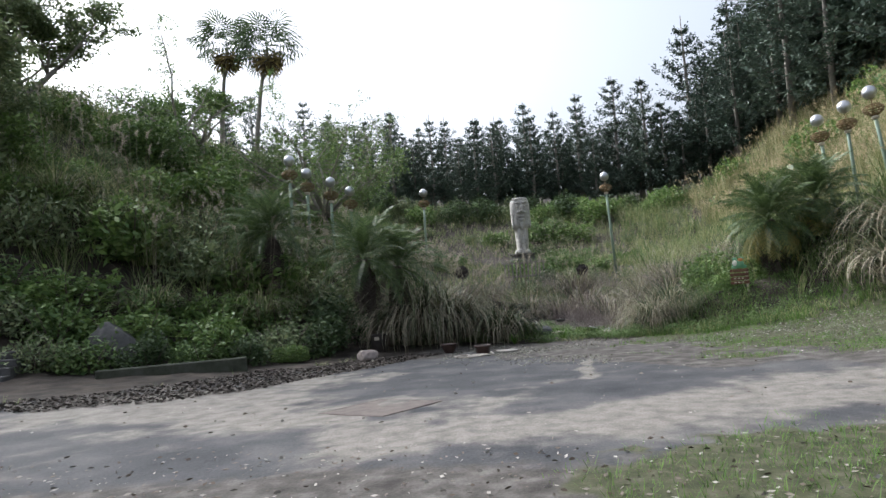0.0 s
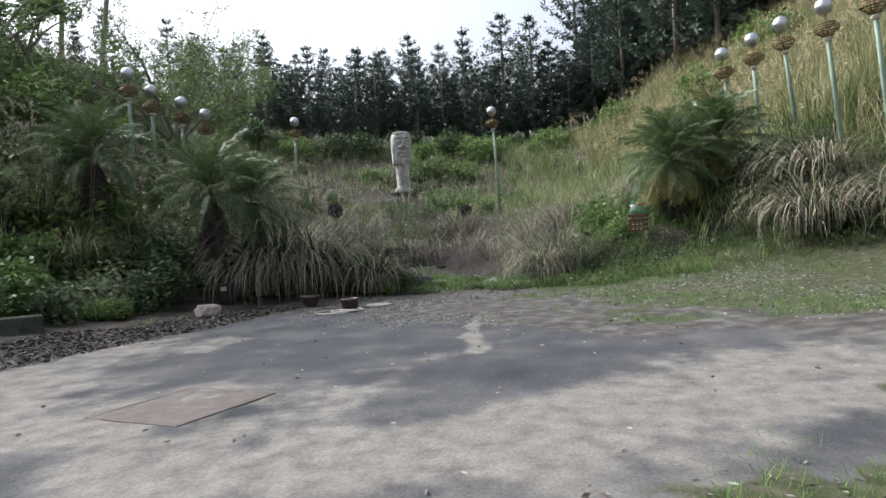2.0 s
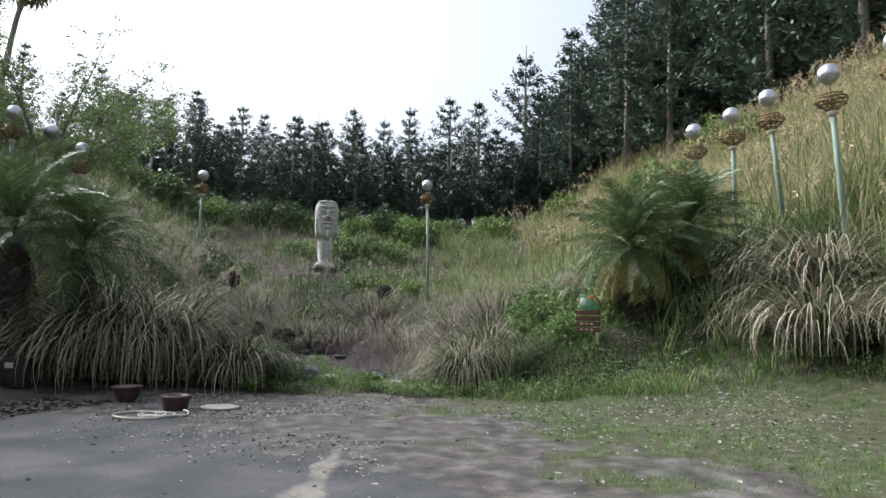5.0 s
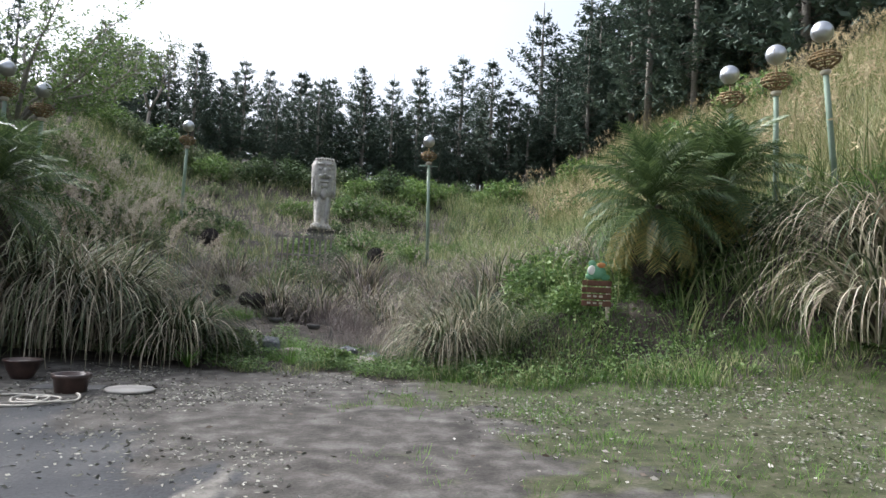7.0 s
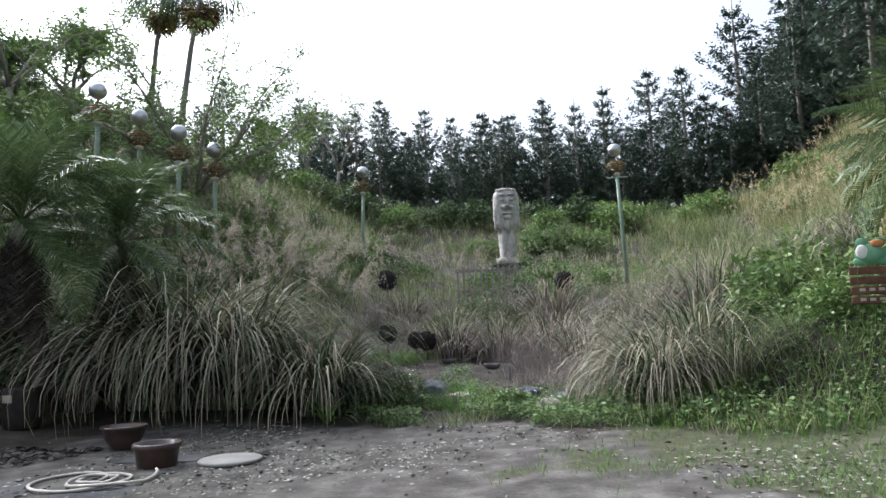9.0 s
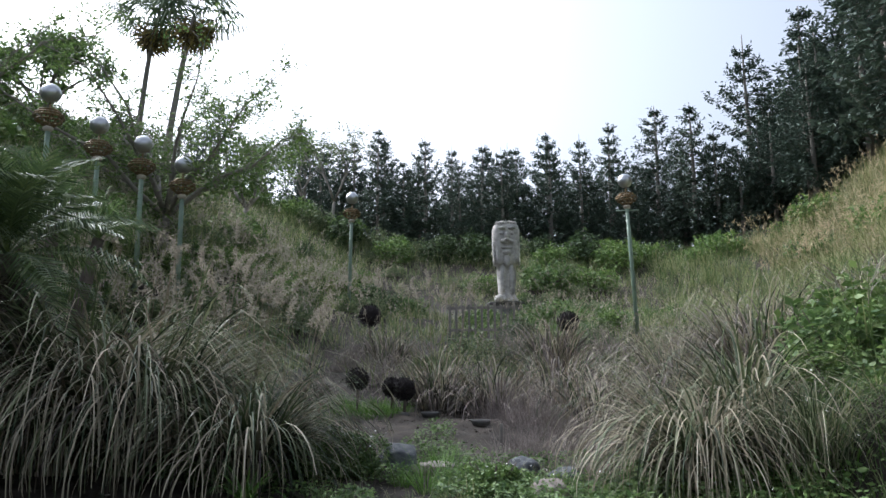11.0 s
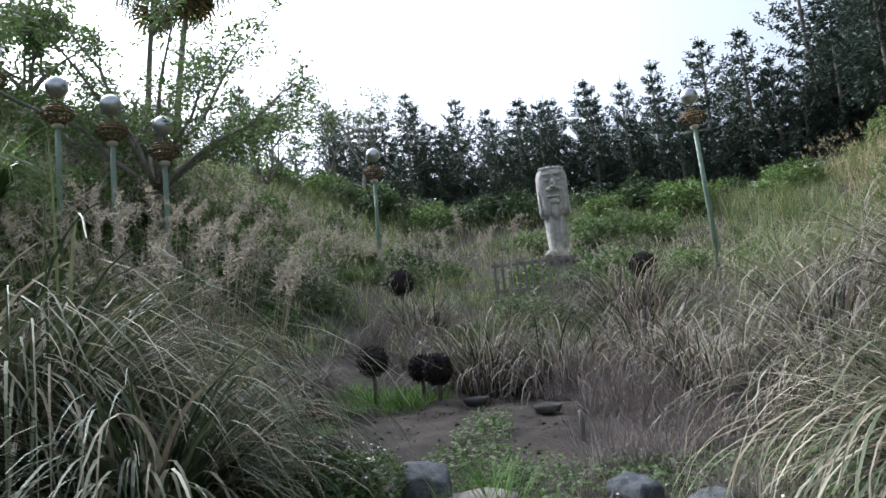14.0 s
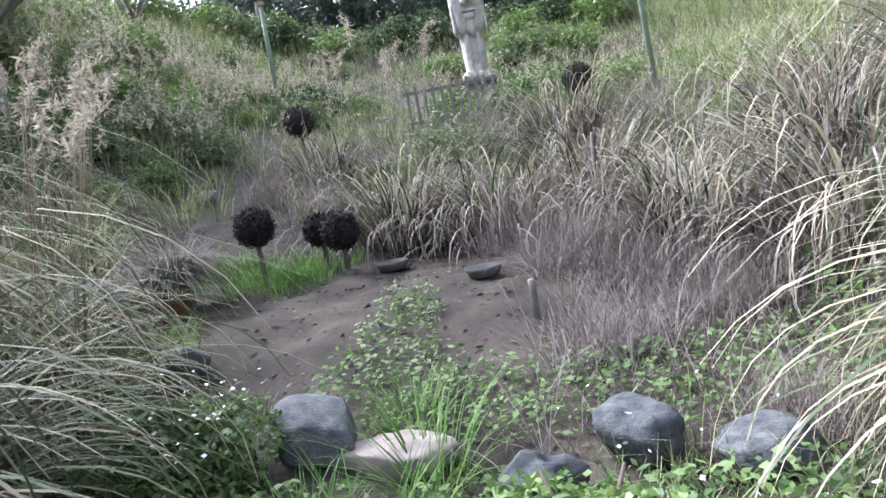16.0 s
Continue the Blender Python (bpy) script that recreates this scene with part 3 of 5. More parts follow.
def fan_palm(m, tall, bend, seed):
    g = np.random.default_rng(seed)
    ob = empty("fan_palm", m, "tall slender fan palm with a shaggy crown", "palm", "tall fan palms")
    part("trunk", tube(bmesh.new(), [(0, 0, -0.5), (bend * 0.2, 0, tall * 0.35), (bend * 0.55, 0, tall * 0.7), (bend, 0, tall)], [0.2, 0.15, 0.12, 0.11], 9), M["bark_pale"], ob)
    for nm, count, mt, lo, hi in (("fan_crown", 30, "leaf_dark", -0.5, 1.2), ("dead_skirt", 12, "palm_dead", -1.5, -1.1)):
        vs, fs, off = [], [], 0
        for i in range(count):
            a, p = i * 2.39996, lo + (hi - lo) * (i + 0.5) / count
            st, R = g.uniform(1.0, 1.7) * (1 if nm == "fan_crown" else 0.5), 1.25 * g.uniform(0.8, 1.15)
            v, f = [(0, -0.02, 0), (0, 0.02, 0), (st, 0.02, 0), (st, -0.02, 0)], [(0, 1, 2), (0, 2, 3)]
            for k in range(15):
                b, w = len(v), -1.9 + 3.8 * k / 14
                c, s = math.cos(w), math.sin(w)
                v += [(st, 0, 0), (st + 0.62 * R * math.cos(w - 0.06), 0.62 * R * math.sin(w - 0.06), 0), (st + 0.62 * R * math.cos(w + 0.06), 0.62 * R * math.sin(w + 0.06), 0.03), (st + R * c * 0.92, R * s * 0.92, -0.4 * R)]
                f += [(b, b + 1, b + 2), (b + 1, b + 3, b + 2)]
            Rm = np.array(Matrix.Rotation(a, 3, "Z") @ Matrix.Rotation(-p, 3, "Y"))
            v = np.array(v) @ Rm.T + np.array([bend, 0, tall])
            vs.append(v)
            fs.append(np.array(f) + off)
            off += len(v)
        stuff(part(nm, from_np(nm, np.concatenate(vs), np.concatenate(fs)), M[mt], ob))
    return ob


def branch_tree(m, label, tall, spread, seed, leaf="leaf_bright", leaf_n=14, leaf_size=0.16, depth=4, r0=0.16, fork=0.35, forks=4, ratio=0.35):
    """A broad open tree: trunk, limbs that fork, and sprays of small leaves at the twigs."""
    g = np.random.default_rng(seed)
    ob = empty("broadleaf_tree", m, label, "tree")
    limbs, pos = bmesh.new(), []

    def grow(p, d, L, r, k):
        mid = p + d * L * 0.5 + Vector(g.normal(size=3) * 0.06 * L)
        q = p + d * L + Vector(g.normal(size=3) * 0.05 * L)
        tube(limbs, [p, mid, q], [r, r * 0.85, r * 0.65], 5 if k < 3 else 3)
        if k >= depth - 2:
            for s in g.random(leaf_n):
                pos.append(np.array(p.lerp(q, 0.2 + 0.9 * s)) + g.normal(size=3) * np.array([0.36, 0.36, 0.2]) * L)
        if k < depth:
            for _ in range(forks if k == 0 else g.integers(2, 4)):
                e = Vector(g.normal(size=3))
                e.z = abs(e.z) * 0.35
                nd = (d * 0.75 + e.normalized() * spread).normalized()
                grow(q if g.random() < 0.6 else mid.lerp(q, 0.5), nd, L * g.uniform(0.62, 0.85), r * 0.52, k + 1)

    top = Vector((g.uniform(-0.2, 0.2), g.uniform(-0.2, 0.2), tall * fork))
    part("trunk", tube(bmesh.new(), [(0, 0, -0.3), tuple(top * 0.5), tuple(top)], [r0 * 1.25, r0, r0 * 0.85], 8), M["bark_pale"], ob)
    for i in range(forks):
        a = 6.283 * i / forks + g.uniform(-0.4, 0.4)
        grow(top, Vector((math.cos(a) * spread, math.sin(a) * spread, 1)).normalized(), tall * 0.3, r0 * 0.6, 1)
    stuff(part("limbwork", limbs, M["bark_pale"], ob))
    p = np.array(pos)
    part("crown", leaf_mesh("crown", p, leaf_size * g.uniform(0.6, 1.3, len(p)), 0.5, ratio), M[leaf], ob)
    return ob


M["pale_litter"] = mat("pale_litter", [(0.1, 0.1, 0.075), (0.2, 0.195, 0.155), (0.4, 0.39, 0.34)], 0.9, 0.85)
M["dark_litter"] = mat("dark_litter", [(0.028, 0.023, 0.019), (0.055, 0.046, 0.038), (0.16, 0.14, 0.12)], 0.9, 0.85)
M["palm_yellow"] = mat("palm_yellow", [(0.1, 0.14, 0.045), (0.22, 0.22, 0.07), (0.36, 0.27, 0.08)], 0.5, 0.7, glow=0.2)
M["leaf_palm"] = mat("leaf_palm", [(0.04, 0.07, 0.03), (0.085, 0.13, 0.048), (0.17, 0.22, 0.085)], 0.4, 0.7, glow=0.2)


def at(x, y, rz=0.0, s=1.0, dz=0.0):
    return Matrix.LocRotScale((x, y, hz(x, y) + dz), Euler((0, 0, radians(rz))), (s, s, s))


# ---- the pine wood ----
pines = [conifer("pine_tree", 14, 3.5, 1), conifer("pine_tree", 13, 3.3, 2), conifer("pine_tree", 15, 3.8, 3, 0.15), conifer("pine_tree", 12, 3.2, 4)]
PINE_H = [14, 13, 15, 12]
TOPS = [(-17.8, 23.5), (-14.3, 22.0), (-11, 23.1), (-7.6, 22.7), (-4.4, 22.4), (-1.5, 24.1), (1.9, 23.4), (4.6, 24.7), (8.9, 26.4), (12.1, 26.2), (17.2, 32.2), (22.3, 34.9), (27.8, 40.5)]
used = [False] * 4


def plant_pine(k, x, y, tall, rz):
    s = tall / PINE_H[k]
    z = hz(x, y)
    m = Matrix.LocRotScale((x, y, z), Euler((0, 0, rz)), (s * rng.uniform(1.1, 1.4), s * rng.uniform(1.1, 1.4), s))
    if not used[k]:
        used[k] = True
        pines[k].matrix_basis = m
    else:
        copy_thing(pines[k], m @ Matrix.Diagonal((1 / pines[k].scale.x, 1 / pines[k].scale.y, 1 / pines[k].scale.z, 1)))


for i, (tx, tz) in enumerate(TOPS):
    y = 54 + 5 * ((i * 7) % 3) / 2
    f = (y - 3.8) / 66.2
    x, z = 3.66 + (tx - 3.66) * f, 1.44 + (tz - 0.05 * (tx - 3) - 1.44) * f
    plant_pine(i % 4, x, y, max(5, (z - hz(x, y)) * (0.96 if tx < 14 else 1.0)), i * 1.3)
for i in range(46):
    x, y = -19 + 0.82 * i + rng.uniform(-0.5, 0.5), rng.uniform(49, 66)
    plant_pine(int(rng.integers(4)), x, y, rng.uniform(6.5, 9.0), rng.uniform(0, 6))
for i in range(30):
    y = rng.uniform(27, 50)
    plant_pine(int(rng.integers(4)), np.interp(y, [27, 50], [23.5, 19]) + 13 * rng.random(), y, rng.uniform(12, 16), rng.uniform(0, 6))
for i in range(56):
    y = rng.uniform(30, 78)
    x = np.interp(y, [30, 45, 60, 78], [24, 17, 16, 16]) + 30 * rng.random() ** 1.2
    plant_pine(int(rng.integers(4)), x, y, rng.uniform(9, 14.5), rng.uniform(0, 6))
LEFT_PINES = [(x, 50, max(4.0, z - 0.05 * (x - 3) - hz(x, 50))) for x, z in ((-24.1, 19.9), (-33.0, 19.5), (-35.7, 18.3), (-26.4, 17.6), (-28.7, 17.8), (-30.5, 18.0))]
for x, y, tall in ((-26.5, 66, 12), (-24.8, 69, 10.5), (-29, 64, 8), (-22, 62, 7), (-31.5, 58, 9), *LEFT_PINES):
    plant_pine(int(rng.integers(4)), x, y, tall, rng.uniform(0, 6))

# ---- broadleaf trees and tall palms ----


def feather_tree(m, label, tall, seed, limbs=9):
    """An open tree: a trunk that forks low, long spreading limbs, fine twigs with small leaves in rows."""
    g = np.random.default_rng(seed)
    ob = empty("feathery_tree", m, label, "tree")
    fork = Vector((0.05, 0, tall * 0.16))
    part("trunk", tube(bmesh.new(), [(0, 0, -0.3), (0.03, 0, tall * 0.08), tuple(fork)], [0.15, 0.12, 0.11], 8), M["bark_pale"], ob)
    pos, twigs = [], bmesh.new()
    for i in range(limbs):
        a = 6.283 * i / limbs + g.uniform(-0.3, 0.3)
        up = g.uniform(0.35, 1.3)
        L = tall * g.uniform(0.62, 0.9)
        d = Vector((math.cos(a) * math.cos(up), math.sin(a) * math.cos(up), math.sin(up)))
        pts = [fork + d * (L * s) + Vector((math.cos(a), math.sin(a), -0.25)) * (0.22 * L * s * s) + Vector(g.normal(size=3) * 0.05 * L * s) for s in (0, 0.2, 0.4, 0.6, 0.8, 1.0)]
        part("limb", tube(bmesh.new(), pts, [0.07, 0.06, 0.047, 0.034, 0.022, 0.01], 6), M["bark_pale"], ob)
        for s in np.linspace(0.25, 1.0, 19):
            k = min(4, int(s * 5))
            base = pts[k].lerp(pts[k + 1], s * 5 - k)
            e = (d * 0.6 + Vector(g.normal(size=3)) * 0.75)
            e.z = e.z * 0.5 + 0.1
            e.normalize()
            l1 = tall * 0.2 * (1.25 - 0.75 * s) * g.uniform(0.7, 1.3)
            tip = base + e * l1
            tube(twigs, [base, base.lerp(tip, 0.5) + Vector((0, 0, 0.06)), tip], [0.014, 0.009, 0.004], 3)
            for u in np.linspace(0.25, 1.0, 5):
                q = base.lerp(tip, u)
                f = (e * 0.6 + Vector(g.normal(size=3)) * 0.8).normalized()
                f.z -= 0.2
                l2 = g.uniform(0.25, 0.6)
                tube(twigs, [q, q + f * l2], [0.005, 0.003], 3)
                if g.random() < 0.8:
                    w = np.linspace(0.2, 1.05, 16)[:, None]
                    pos.append(np.array(q)[None] + w * np.array(f * l2)[None] + g.normal(size=(16, 3)) * 0.06)
    stuff(part("twigwork", twigs, M["bark_pale"], ob))
    p = np.concatenate(pos)
    part("crown", leaf_mesh("crown", p, 0.105 * g.uniform(0.6, 1.4, len(p)), 0.5, 0.42), M["leaf_bright"], ob)
    return ob


feather_tree(at(-6.9, 24.3), "open light green feathery tree on the slope", 6.2, 5, 13)
feather_tree(at(-13.2, 24, 70), "sparse feathery tree behind the lamp posts", 5.6, 15, 5)
branch_tree(at(-14, 27, 40), "leafy green tree on the slope", 3.6, 0.8, 8, "leaf_green", 26, 0.2, 5, 0.16, 0.3, 4)
branch_tree(at(-10.5, 33, 40), "young light green tree on the slope", 4.5, 0.7, 9, "leaf_bright", 16, 0.2, 4, 0.12, 0.25, 5)
branch_tree(at(-14.5, 14.5, 120), "large leafy tree beside the steps", 4.6, 0.8, 11, "leaf_dull", 40, 0.22, 5, 0.22, 0.12, 6)
branch_tree(at(-17, 20, 10), "large dull green leafy tree", 5.6, 0.8, 13, "leaf_dull", 40, 0.24, 5, 0.22, 0.12, 6)
branch_tree(at(-13, 46, 70), "small tree with gappy foliage on the ridge", 7, 0.5, 17, "leaf_dull", 12, 0.25, 4, 0.12, 0.3, 4)
branch_tree(at(-16, 48, 70), "small tree with gappy foliage on the ridge", 6, 0.5, 18, "leaf_dark", 12, 0.25, 4, 0.12, 0.3, 4)
for x, y, z, bend, sd in ((-17.8, 36, 17.2, 0.8, 1), (-14.0, 34, 15.7, 1.2, 2), (-29, 30, 21, 2.4, 3), (-33, 31, 21, 2.0, 4)):
    fan_palm(at(x - bend, y), z - 0.05 * (x - 3) - hz(x, y), bend, sd)

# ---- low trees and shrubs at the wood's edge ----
# The fourth shrub has shade put into its leaf colour.
shrubs = [shrub(Matrix(), "rounded green shrub on the slope", 1.0, 1500, 0.13, "leaf_green", 10, 0.7, 1, 0.5, "slope shrubs"), shrub(Matrix(), "bright green shrub on the slope", 1.0, 1500, 0.13, "leaf_bright", 12, 0.7, 2, 0.5, "slope shrubs"), shrub(Matrix(), "dull olive shrub on the slope", 1.0, 1500, 0.12, "leaf_dull", 9, 0.8, 3, 0.45, "slope shrubs"), shrub(Matrix(), "dark shrub on the slope, leaves coloured for shade", 1.0, 1600, 0.13, "leaf_dark", 10, 0.9, 4, 0.5, "slope shrubs")]
shrub_used = [False] * 4


def plant_shrub(k, x, y, s, sz=None):
    m = Matrix.LocRotScale((x, y, hz(x, y) - 0.05 * s), Euler((0, 0, rng.uniform(0, 6.28))), (s, s * rng.uniform(0.85, 1.2), s if sz is None else sz))
    if not shrub_used[k]:
        shrub_used[k] = True
        shrubs[k].matrix_basis = m
    else:
        copy_thing(shrubs[k], m @ Matrix.Diagonal((1 / shrubs[k].scale.x, 1 / shrubs[k].scale.y, 1 / shrubs[k].scale.z, 1)))


for i in range(34):
    plant_shrub(int(rng.choice([0, 1, 1, 2, 3])), -17 + i * 0.95 + rng.uniform(-0.4, 0.4), rng.uniform(41, 47), rng.uniform(1.0, 1.8))
for i in range(60):
    y = rng.uniform(23, 42)
    x = rng.uniform(np.interp(y, [23, 42], [-5, -12]), np.interp(y, [23, 42], [4.2, 10]))
    if -2.8 < x - (y - 36) * 0.09 < 1.6 and y < 37:
        continue
    if abs(x - 1.2) < 1.3 and 23.6 < y < 26.6:
        continue
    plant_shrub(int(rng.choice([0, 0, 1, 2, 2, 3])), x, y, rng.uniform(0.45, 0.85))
for x, y, s, k in ((2.15, 25.6, 0.6, 3), (0.6, 28.4, 0.9, 1), (2.6, 28.8, 1.0, 0), (-8.2, 21, 1.5, 1), (-7.4, 22.6, 1.3, 1), (-9.6, 19.8, 1.7, 1), (-10.8, 22, 1.7, 1), (-7.6, 24.5, 1.2, 0), (1.2, 34.8, 0.8, 3), (2.2, 35.2, 0.9, 0), (-1.6, 38.5, 1.0, 1), (1.6, 39, 1.6, 0), (3.4, 39, 1.3, 1), (-3.5, 30, 0.9, 3), (-2.6, 31, 0.8, 0), (6.7, 17.2, 0.8, 0), (7.4, 17.8, 1.0, 1), (6.9, 18.6, 0.8, 0), (7.8, 16.9, 0.9, 0), (8.6, 18.2, 1.1, 0), (8.0, 19.6, 1.1, 1), (9.2, 19.5, 1.2, 0), (9.4, 17.6, 1.0, 0), (7.0, 16.0, 0.5, 1), (6.4, 16.6, 0.5, 1), (7.9, 16.6, 0.7, 1), (7.3, 17.2, 0.7, 1), (7.9, 18.6, 0.9, 1), (7.4, 19.6, 0.8, 0), (8.6, 20.5, 1.0, 0), (8.4, 17.0, 0.8, 0), (7.4, 22, 0.8, 1), (13.5, 33, 1.8, 1), (15.5, 31, 2.0, 1), (18, 29, 1.8, 0), (20, 34, 2.2, 1), (12.4, 38, 1.5, 0)):
    plant_shrub(k, x, y, s)
for i in range(60):
    y = rng.uniform(13.5, 33)
    x1 = np.interp(y, [13.5, 15, 33], [-8, -4.5, -9])
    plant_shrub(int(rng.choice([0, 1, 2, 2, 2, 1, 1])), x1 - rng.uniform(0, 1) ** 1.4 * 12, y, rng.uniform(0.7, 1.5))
# Dark copies put the shade behind the wall and under palms into leaf colour.
for x, y, s, k in ((-3.7, 12.3, 0.6, 3), (-4.5, 11.9, 0.7, 0), (-5.4, 11.5, 0.7, 3), (-6.3, 11.0, 0.8, 0), (-7.2, 10.7, 0.8, 2), (-3.4, 13.4, 1.0, 2), (-4.8, 12.9, 1.1, 1), (-6.4, 12.2, 1.2, 1), (-7.8, 11.7, 1.2, 0), (-8.9, 11.2, 1.1, 2), (-2.6, 14.0, 0.9, 3), (9.2, 16.1, 0.7, 3), (8.5, 15.8, 0.6, 3), (9.8, 15.6, 0.7, 3), (-4.2, 14.6, 1.0, 0), (-5.4, 13.9, 1.1, 1), (-6.8, 13.2, 1.1, 0), (-8.3, 12.6, 1.2, 1), (-3.0, 15.2, 1.0, 3), (-2.2, 15.6, 0.9, 3), (-9.6, 12.2, 1.2, 0), (-5.2, 15.6, 1.6, 1), (-6.6, 15.0, 1.5, 2), (-8.2, 14.6, 1.7, 1), (-3.7, 16.6, 1.5, 2), (-10.2, 13.6, 1.6, 2), (-11.4, 11.6, 1.3, 2)):
    plant_shrub(k, x, y, s)

for i in range(70):
    y = rng.uniform(19.5, 34)
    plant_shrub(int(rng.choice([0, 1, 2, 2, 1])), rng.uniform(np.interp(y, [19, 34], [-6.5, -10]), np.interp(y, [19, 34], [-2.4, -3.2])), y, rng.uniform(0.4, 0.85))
for i in range(48):
    y = rng.uniform(21.8, 33)
    x = rng.uniform(-5.5, 6.5)
    if -2.9 < x - (y - 36) * 0.09 < 1.4 and y > 24 or abs(x - 1.2) < 1.3 and 23.0 < y < 26.8:
        continue
    plant_shrub(int(rng.choice([0, 1, 2, 2, 2])), x, y, rng.uniform(0.3, 0.6))
for x, y, r, mt, sd in ((-13.6, 13.4, 2.6, "leaf_dull", 31), (-15.5, 17.2, 2.4, "leaf_dull", 32), (-12.5, 21, 2.2, "leaf_green", 33), (-18, 13, 2.5, "leaf_dull", 34), (-11.5, 28, 2.0, "leaf_dull", 35), (-16, 26, 2.6, "leaf_green", 36)):
    shrub(at(x, y, 30 * sd), "tall leafy bush crowding the shaded slope", r, 6500, 0.17, mt, 22, 1.0, sd, 0.45, "tall bushes")

# ---- grass over the slopes ----
off_path = lambda x, y: ~((np.abs(x - 4.0) < 0.75) & (y < 16.4))
sward("slope_grass", "tall golden grass over the steep slope", scatter(5200, (8, 30), (9, 44), lambda x, y: x > np.interp(y, [9, 12, 14.8, 20, 44], [15, 12.6, 11.5, 11.4, 11.2])), 13, 0.25, 0.9, 1.7, M["grass_gold"], (0.05, 0.4), (0.05, 0.45), 0.022, 2)
sward("slope_grass_green", "green grass among the golden grass of the slope", scatter(4600, (5.5, 30), (11, 44), lambda x, y: x > np.interp(y, [9, 12, 14.8, 16, 20, 44], [14.0, 11.2, 8.8, 6.5, 6, 6.5])), 13, 0.22, 0.6, 1.3, M["grass_green"], (0.1, 0.5), (0.1, 0.5), 0.022)
sward("meadow_grass", "tall mixed grass over the garden slope", scatter(3600, (-14, 10), (20.8, 44), lambda x, y: (x > np.interp(y, [20, 44], [-6, -14])) & ~((np.abs(x + 1.4) < 2.1) & (np.abs(y - 33.6) < 2.2)) & ~((np.abs(x + 0.8) < 1.0) & (np.abs(y - 23.4) < 1.6)) & ~((np.abs(x - 1.3) < 1.1) & (np.abs(y - 24.9) < 1.3))), 12, 0.25, 0.3, 0.75, M["grass_green"], (0.1, 0.5), (0.1, 0.5), 0.02, 2)
sward("left_grass", "tall grass with pale heads on the shaded slope", scatter(4600, (-22, -3), (13, 44), lambda x, y: x < np.interp(y, [13, 15, 34, 44], [-9, -4.5, -6, -10])), 12, 0.25, 0.5, 1.2, M["grass_green"], (0.1, 0.5), (0.1, 0.5), 0.022)
sward("far_grass", "far grass on the ridge", scatter(2600, (-35, 45), (42, 60)), 9, 0.4, 0.6, 1.2, M["grass_green"], (0.1, 0.4), (0.1, 0.4), 0.05, 1)


def plume_field(name, label, root, hlo, hhi, size=0.09, per=16, material="plume"):
    n = len(root)
    h = rng.uniform(hlo, hhi, n)
    t = rng.random((n, per))
    lean = rng.normal(0, 0.12, (n, 1, 2)) * np.ones((1, per, 1))
    p = np.repeat(root[:, None, :], per, 1)
    p[:, :, 2] += h[:, None] + t * 0.3
    p[:, :, :2] += lean * (0.5 + t[:, :, None])
    me = leaf_mesh(name, p.reshape(-1, 3), size * rng.uniform(0.6, 1.3, n * per) * (1.15 - 0.8 * t.ravel()), 0.0, 0.3)
    tagged(part(name, me, M[material]), label, "grass", kind="stuff")


plume_field("silver_grass_heads", "pale feathery grass heads on the slope", scatter(3600, (9.5, 30), (11, 44), lambda x, y: x > np.interp(y, [9, 12, 14.8, 20, 44], [14.5, 12, 10, 9.6, 10])), 1.1, 1.9, 0.1, 16, "plume_gold")
plume_field("pale_grass_heads", "pale feathery grass heads on the shaded slope", scatter(900, (-20, -3), (14, 38), lambda x, y: x < np.interp(y, [14, 15, 38], [-9, -4.5, -5])), 1.0, 1.8)
plume_field("meadow_heads", "scattered pale grass heads on the garden slope", scatter(900, (-7, 8), (22, 42)), 0.6, 1.0, 0.07)
plume_field("beige_grass_heads", "soft beige grass heads in drifts on the garden slope", scatter(2600, (-9, -0.6), (17.2, 32), lambda x, y: (vnoise(x, y, 1.6, 77) > 0.52) & (x < np.interp(y, [17, 20, 32], [-1.6, -1.9, -3]))), 0.8, 1.35, 0.1, 20)

# ---- lawn, groundcover and litter in the yard ----
sward("lawn_grass", "short patchy grass beside the yard", scatter(30000, (3, 14), (1, 15), lambda x, y: (rng.random(len(x)) < lawn_mask(x, y) * (sstep(0.42, 0.95, vnoise(x, y, 0.55, 21) + 0.3 * vnoise(x, y, 2.5, 22)) + 0.8 * sstep(11.5, 14.5, y + 0.5 * (x - 8)))) & (wild_mask(x, y) < 0.5)), 7, 0.08, 0.05, 0.14, M["grass_lush"], (0.2, 0.7), (0.1, 0.4), 0.011, 1)
sward("bank_tufts", "mixed pale grass tufts on the low bank", scatter(2600, (4.9, 13), (11, 17.5), lambda x, y: (wild_mask(x, y) > 0.3) & (vnoise(x, y, 1.0, 61) > 0.5)), 12, 0.14, 0.12, 0.38, M["grass_green"], (0.1, 0.6), (0.1, 0.5), 0.011)
sward("bank_grass", "lush green grass and weeds on the low bank", scatter(2400, (4.9, 13), (11.5, 16.5), lambda x, y: (wild_mask(x, y) > 0.4) & (vnoise(x, y, 0.7, 63) > 0.42)), 14, 0.14, 0.08, 0.26, M["grass_lush"], (0.1, 0.6), (0.1, 0.5), 0.012, 2)
sward("yard_weeds", "weeds along the shaded edge of the yard", scatter(500, (-8, 0), (3, 14), lambda x, y: (wild_mask(x, y) > 0.05) & (wild_mask(x, y) < 0.95)), 9, 0.08, 0.06, 0.25, M["grass_green"], (0.1, 0.6), (0.1, 0.4), 0.01)


BED_EDGE = [6.6, 7.4, 8.5, 10.5, 13.5]


